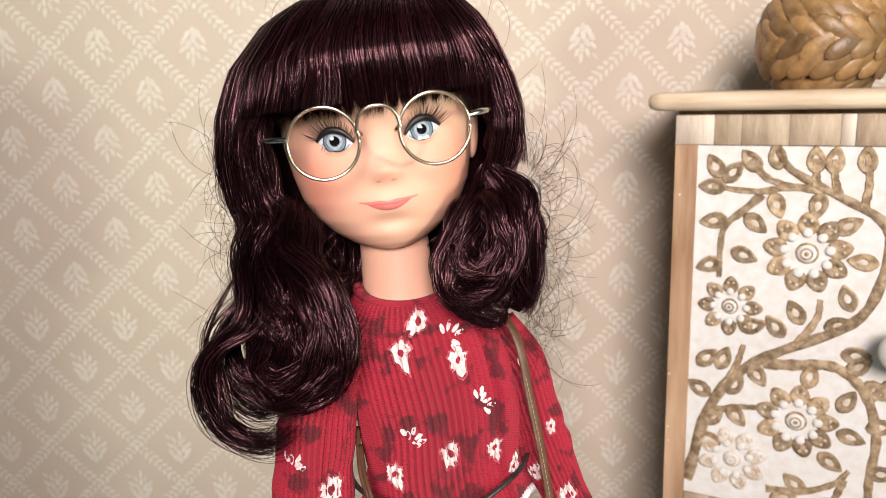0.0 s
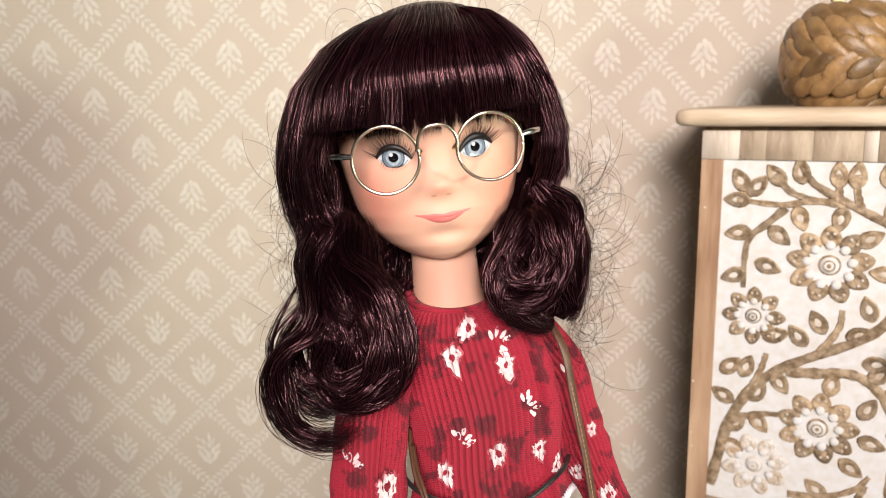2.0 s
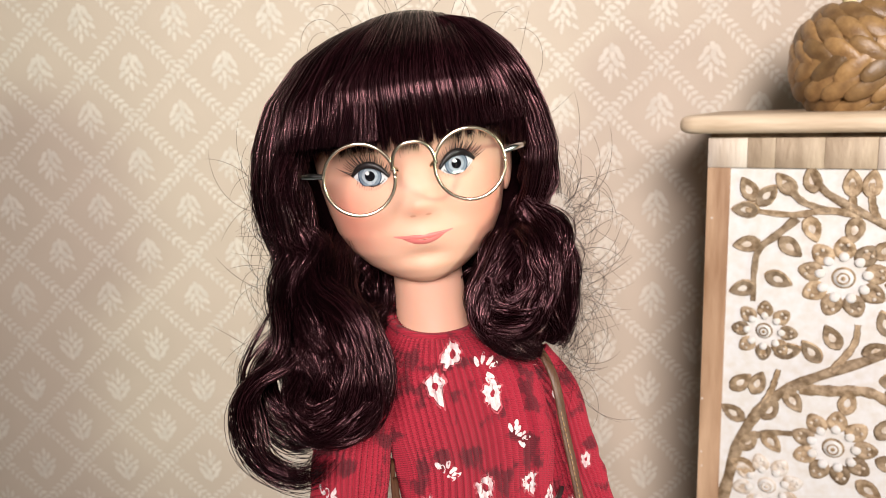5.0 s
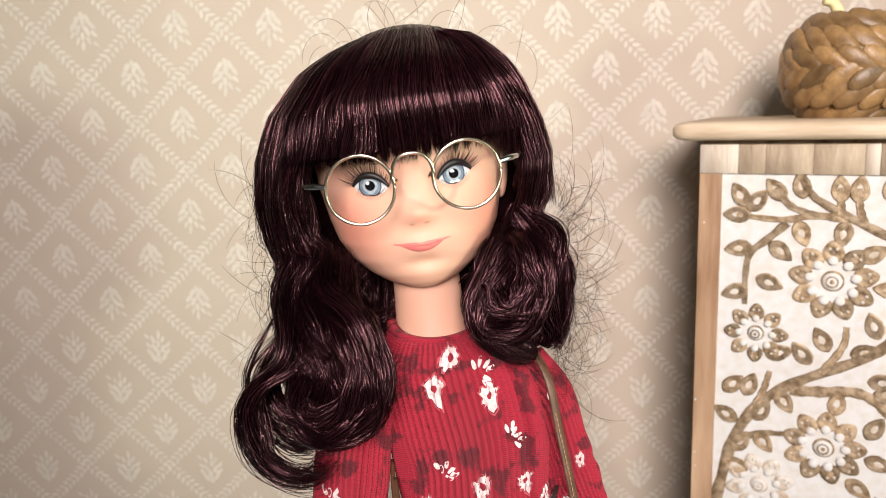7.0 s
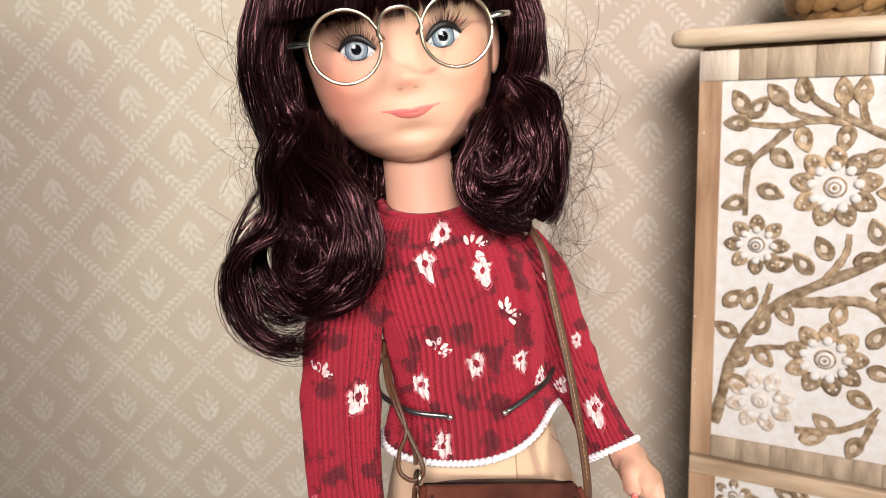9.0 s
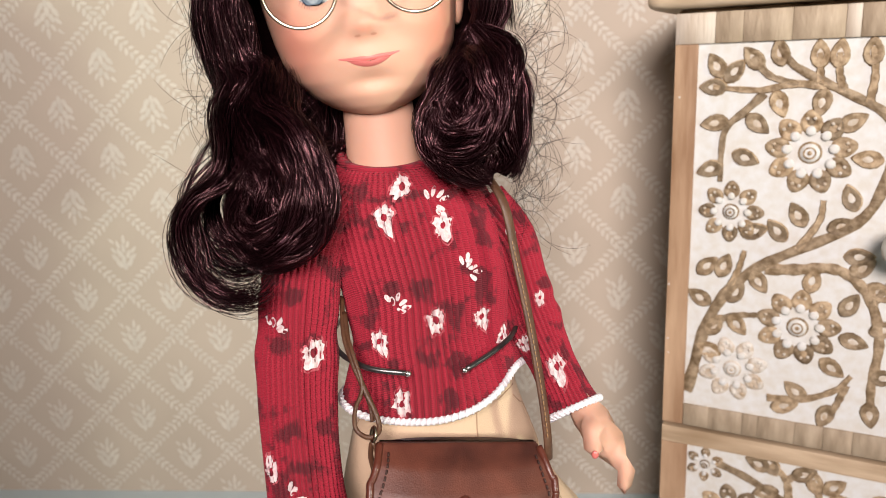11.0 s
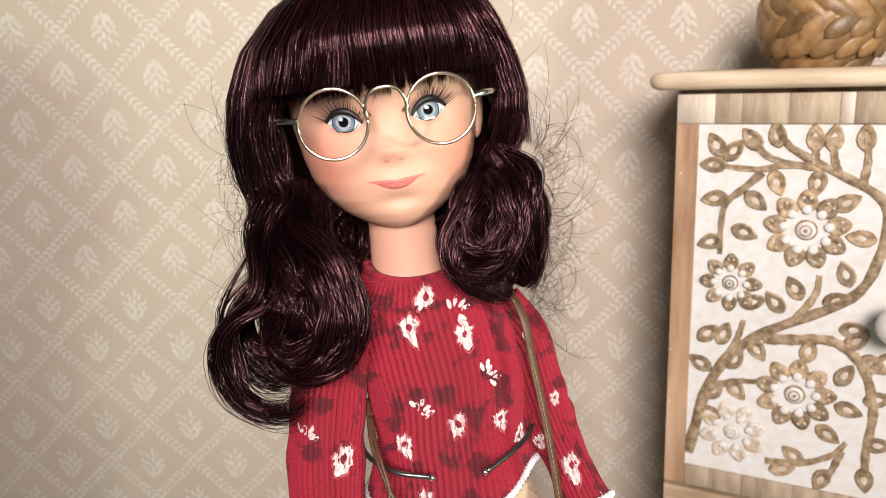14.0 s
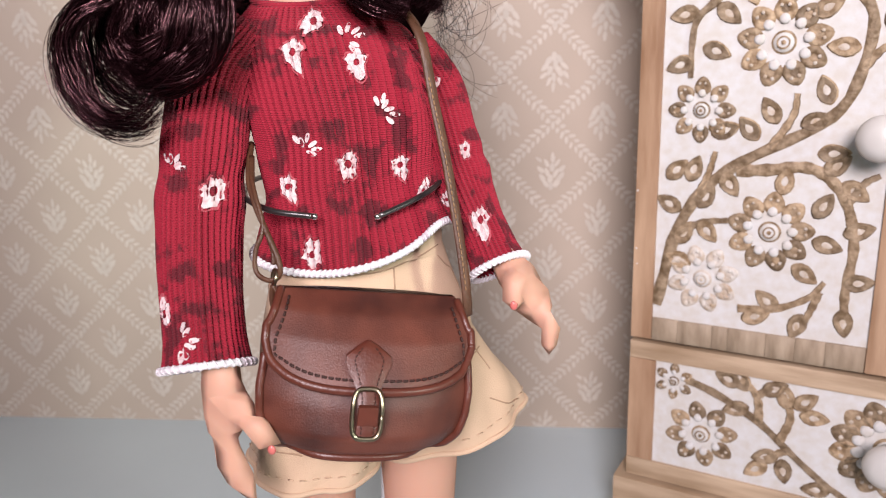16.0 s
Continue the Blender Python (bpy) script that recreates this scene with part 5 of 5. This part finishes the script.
grid_w = np.linspace(0, -0.0370, 34)
rings = []
for w in grid_w:
    hw = half_width(w)
    ring = [(u, front_y(u, w) + 0.0012, w) for u in np.linspace(-hw, hw, 40)]
    ring += [(u, 0.0035 * (1 - (u / hw) ** 4) - 0.0005 + 0.25 * bulge(w), w) for u in np.linspace(hw, -hw, 40)]
    rings.append(ring)
part("body", Build().add(*loft(rings), M_LEATHER), bag)
edge = [(sx * half_width(w), front_y(half_width(w), w) + 0.0004, w) for sx, ws in ((-1, np.linspace(-0.013, -0.0365, 14)), (1, np.linspace(-0.0365, -0.013, 14))) for w in ws]
edge = edge[:14] + [(u, front_y(u, -0.0365) - 0.0006, -0.0369) for u in (-0.0125, -0.006, 0.0, 0.006, 0.0125)] + edge[14:]
part("piping", Build().add(*tube(edge, 0.0011, 90, 8), M_LEATHER2), bag)


def flap_bottom(u):
    k = min(1, abs(u) / 0.0268)
    return -0.0098 - 0.0074 * max(0, 1 - k ** 3.6) ** 0.5


N = 44
rows, under = [], []
for r in np.linspace(0, 1, 26):
    row, low = [], []
    for c in np.linspace(-1, 1, N):
        u = c * (0.0236 + (0.0268 - 0.0236) * min(1, r * 1.6))
        w = flap_bottom(u) * r
        y = front_y(u * 0.97, w) - 0.0014 - 0.0010 * r
        row.append((u, y, w))
        low.append((u, y + 0.0014, w))
    rows.append(row)
    under.append(low)
v = [p for r in rows for p in r] + [p for r in under for p in r]
f, K = [], 26 * N
for i in range(25):
    for j in range(N - 1):
        f.append((i * N + j, (i + 1) * N + j, (i + 1) * N + j + 1, i * N + j + 1))
        f.append((K + i * N + j, K + i * N + j + 1, K + (i + 1) * N + j + 1, K + (i + 1) * N + j))
flap = part("flap", Build().add(v, f, M_LEATHER), bag)
rim = [rows[i][0] for i in range(0, 26, 3)] + [rows[25][j] for j in range(1, N - 1, 2)] + [rows[i][N - 1] for i in range(25, -1, -3)]
part("piping", Build().add(*tube(rim, 0.0011, 120, 8), M_LEATHER2), flap)
sew = Build()


def stitches(line, gap, length, radius, mat, out):
    p = spline(line, 400)
    d = np.concatenate([[0], np.cumsum(np.linalg.norm(np.diff(p, axis=0), axis=1))])
    s = 0.0
    while s + length < d[-1]:
        q = [np.array([np.interp(x, d, p[:, c]) for c in range(3)]) for x in (s, s + length / 2, s + length)]
        q[1] = q[1] + np.array((0, -0.00012, 0))
        out.add(*tube(q, radius, 5, 5), mat)
        s += length + gap


seam = []
for r in np.linspace(0.06, 0.86, 8):
    u = -(0.0236 + 0.0032 * min(1, r * 1.6)) + 0.0024
    w = flap_bottom(u) * r
    seam.append((u, front_y(u, w) - 0.0026, w))
for u in np.linspace(-0.0225, 0.0225, 24):
    w = flap_bottom(u) + 0.0024
    seam.append((u, front_y(u, w) - 0.0027, w))
for r in np.linspace(0.86, 0.06, 8):
    u = (0.0236 + 0.0032 * min(1, r * 1.6)) - 0.0024
    w = flap_bottom(u) * r
    seam.append((u, front_y(u, w) - 0.0026, w))
stitches(seam, 0.0006, 0.0011, 0.00034, M_THREAD, sew)
part("stitching", sew, flap)
# tab with its buckle
tab = []
for w, hw in ((-0.0072, 0.0006), (-0.0082, 0.0028), (-0.0100, 0.0056), (-0.0114, 0.0057), (-0.0142, 0.0040), (-0.0165, 0.0029), (-0.0190, 0.0026), (-0.0225, 0.0026), (-0.0265, 0.0026)):
    lift = 0.0026 + (0.0010 if w > -0.017 else 0.0018)
    y = front_y(0, w) - lift
    tab.append([(-hw, y + 0.0012, w), (-hw, y, w), (-hw * 0.4, y - 0.0004, w), (hw * 0.4, y - 0.0004, w), (hw, y, w), (hw, y + 0.0012, w)])
tab = [[(x - 0.0016, y, w) for x, y, w in r] for r in tab]
tabo = part("tab", Build().add(*loft(tab), M_LEATHER2), flap)
sew = Build()
stitches([tuple(np.array(r[1]) * 0.80 + np.array(r[4]) * 0.20 + np.array((0, -0.0004, 0))) for r in tab[1:]], 0.0004, 0.0007, 0.00014, M_THREAD, sew)
stitches([tuple(np.array(r[4]) * 0.80 + np.array(r[1]) * 0.20 + np.array((0, -0.0004, 0))) for r in tab[1:]], 0.0004, 0.0007, 0.00014, M_THREAD, sew)
part("stitching", sew, tabo)
buckle = [(0.0036 * math.copysign(abs(math.cos(a)) ** 0.5, math.cos(a)) - 0.0019, front_y(0, -0.0208 + 0.0048 * math.sin(a)) - 0.0050, -0.0208 + 0.0052 * math.copysign(abs(math.sin(a)) ** 0.6, math.sin(a))) for a in np.linspace(0, 2 * math.pi, 33)]
part("buckle", Build().add(*tube(buckle, 0.00062, 72, 8), M_BRASS), bag, "aged brass buckle")
part("keeper", Build().add(*box(-0.0043, 0.0007, front_y(0, -0.0210) - 0.0060, front_y(0, -0.0210) - 0.0040, -0.0232, -0.0186, 0.0007), M_LEATHER2), bag)
# strap loop, ring and cords
inv = BAG.inverted()


def bag_local(points):
    return [tuple(inv @ Vector(p)) for p in points]


part("ring", Build().add(*tube(bag_local([(-0.0118, -0.0400, 0.2090), (-0.0108, -0.0410, 0.2110), (-0.0106, -0.0400, 0.2125), (-0.0114, -0.0390, 0.2130), (-0.0120, -0.0390, 0.2110), (-0.0118, -0.0395, 0.2085)]), 0.0006, 24, 8), M_BRASS), bag)
part("strap_end", Build().add(*tube(bag_local([(-0.0110, -0.0380, 0.1960), (-0.0124, -0.0395, 0.2040), (-0.0118, -0.0400, 0.2090), (-0.0106, -0.0400, 0.2060), (-0.0095, -0.0380, 0.1980)]), 0.0009, 24, 8, 0.6), M_STRAP), bag)
part("strap", Build().add(*tube(bag_local([(-0.0215, -0.018, 0.2400), (-0.0180, -0.0310, 0.2310), (-0.0135, -0.0365, 0.2230), (-0.0100, -0.0395, 0.2160), (-0.0100, -0.0400, 0.2118), (-0.0130, -0.0400, 0.2105), (-0.0165, -0.0385, 0.2125), (-0.0165, -0.0375, 0.2180), (-0.0145, -0.0360, 0.2240), (-0.0175, -0.0310, 0.2320), (-0.0220, -0.020, 0.2380)]), 0.00085, 70, 8, 0.75), M_STRAP), bag)
part("strap", Build().add(*tube(bag_local([(0.0395, -0.0270, 0.1960), (0.0390, -0.0270, 0.2040), (0.0372, -0.0250, 0.2180), (0.0338, -0.0210, 0.2380), (0.0300, -0.0170, 0.2560), (0.0265, -0.0130, 0.2720), (0.0200, -0.0020, 0.2800), (0.0140, 0.012, 0.2790)]), 0.0016, 60, 10, 0.45), M_STRAP), bag)
part("strap", Build().add(*tube(bag_local([(-0.0230, -0.012, 0.2430), (-0.0205, -0.0260, 0.2350), (-0.0160, -0.0335, 0.2270), (-0.0125, -0.0360, 0.2190), (-0.0118, -0.0372, 0.2140)]), 0.00085, 30, 8, 0.7), M_STRAP), bag)
sew = Build()
stitches(bag_local([(0.0390, -0.0282, 0.2040), (0.0372, -0.0262, 0.2180), (0.0338, -0.0222, 0.2380), (0.0300, -0.0182, 0.2560), (0.0268, -0.0142, 0.2700)]), 0.0005, 0.0010, 0.00016, M_THREAD2, sew)
part("stitching", sew, bag)
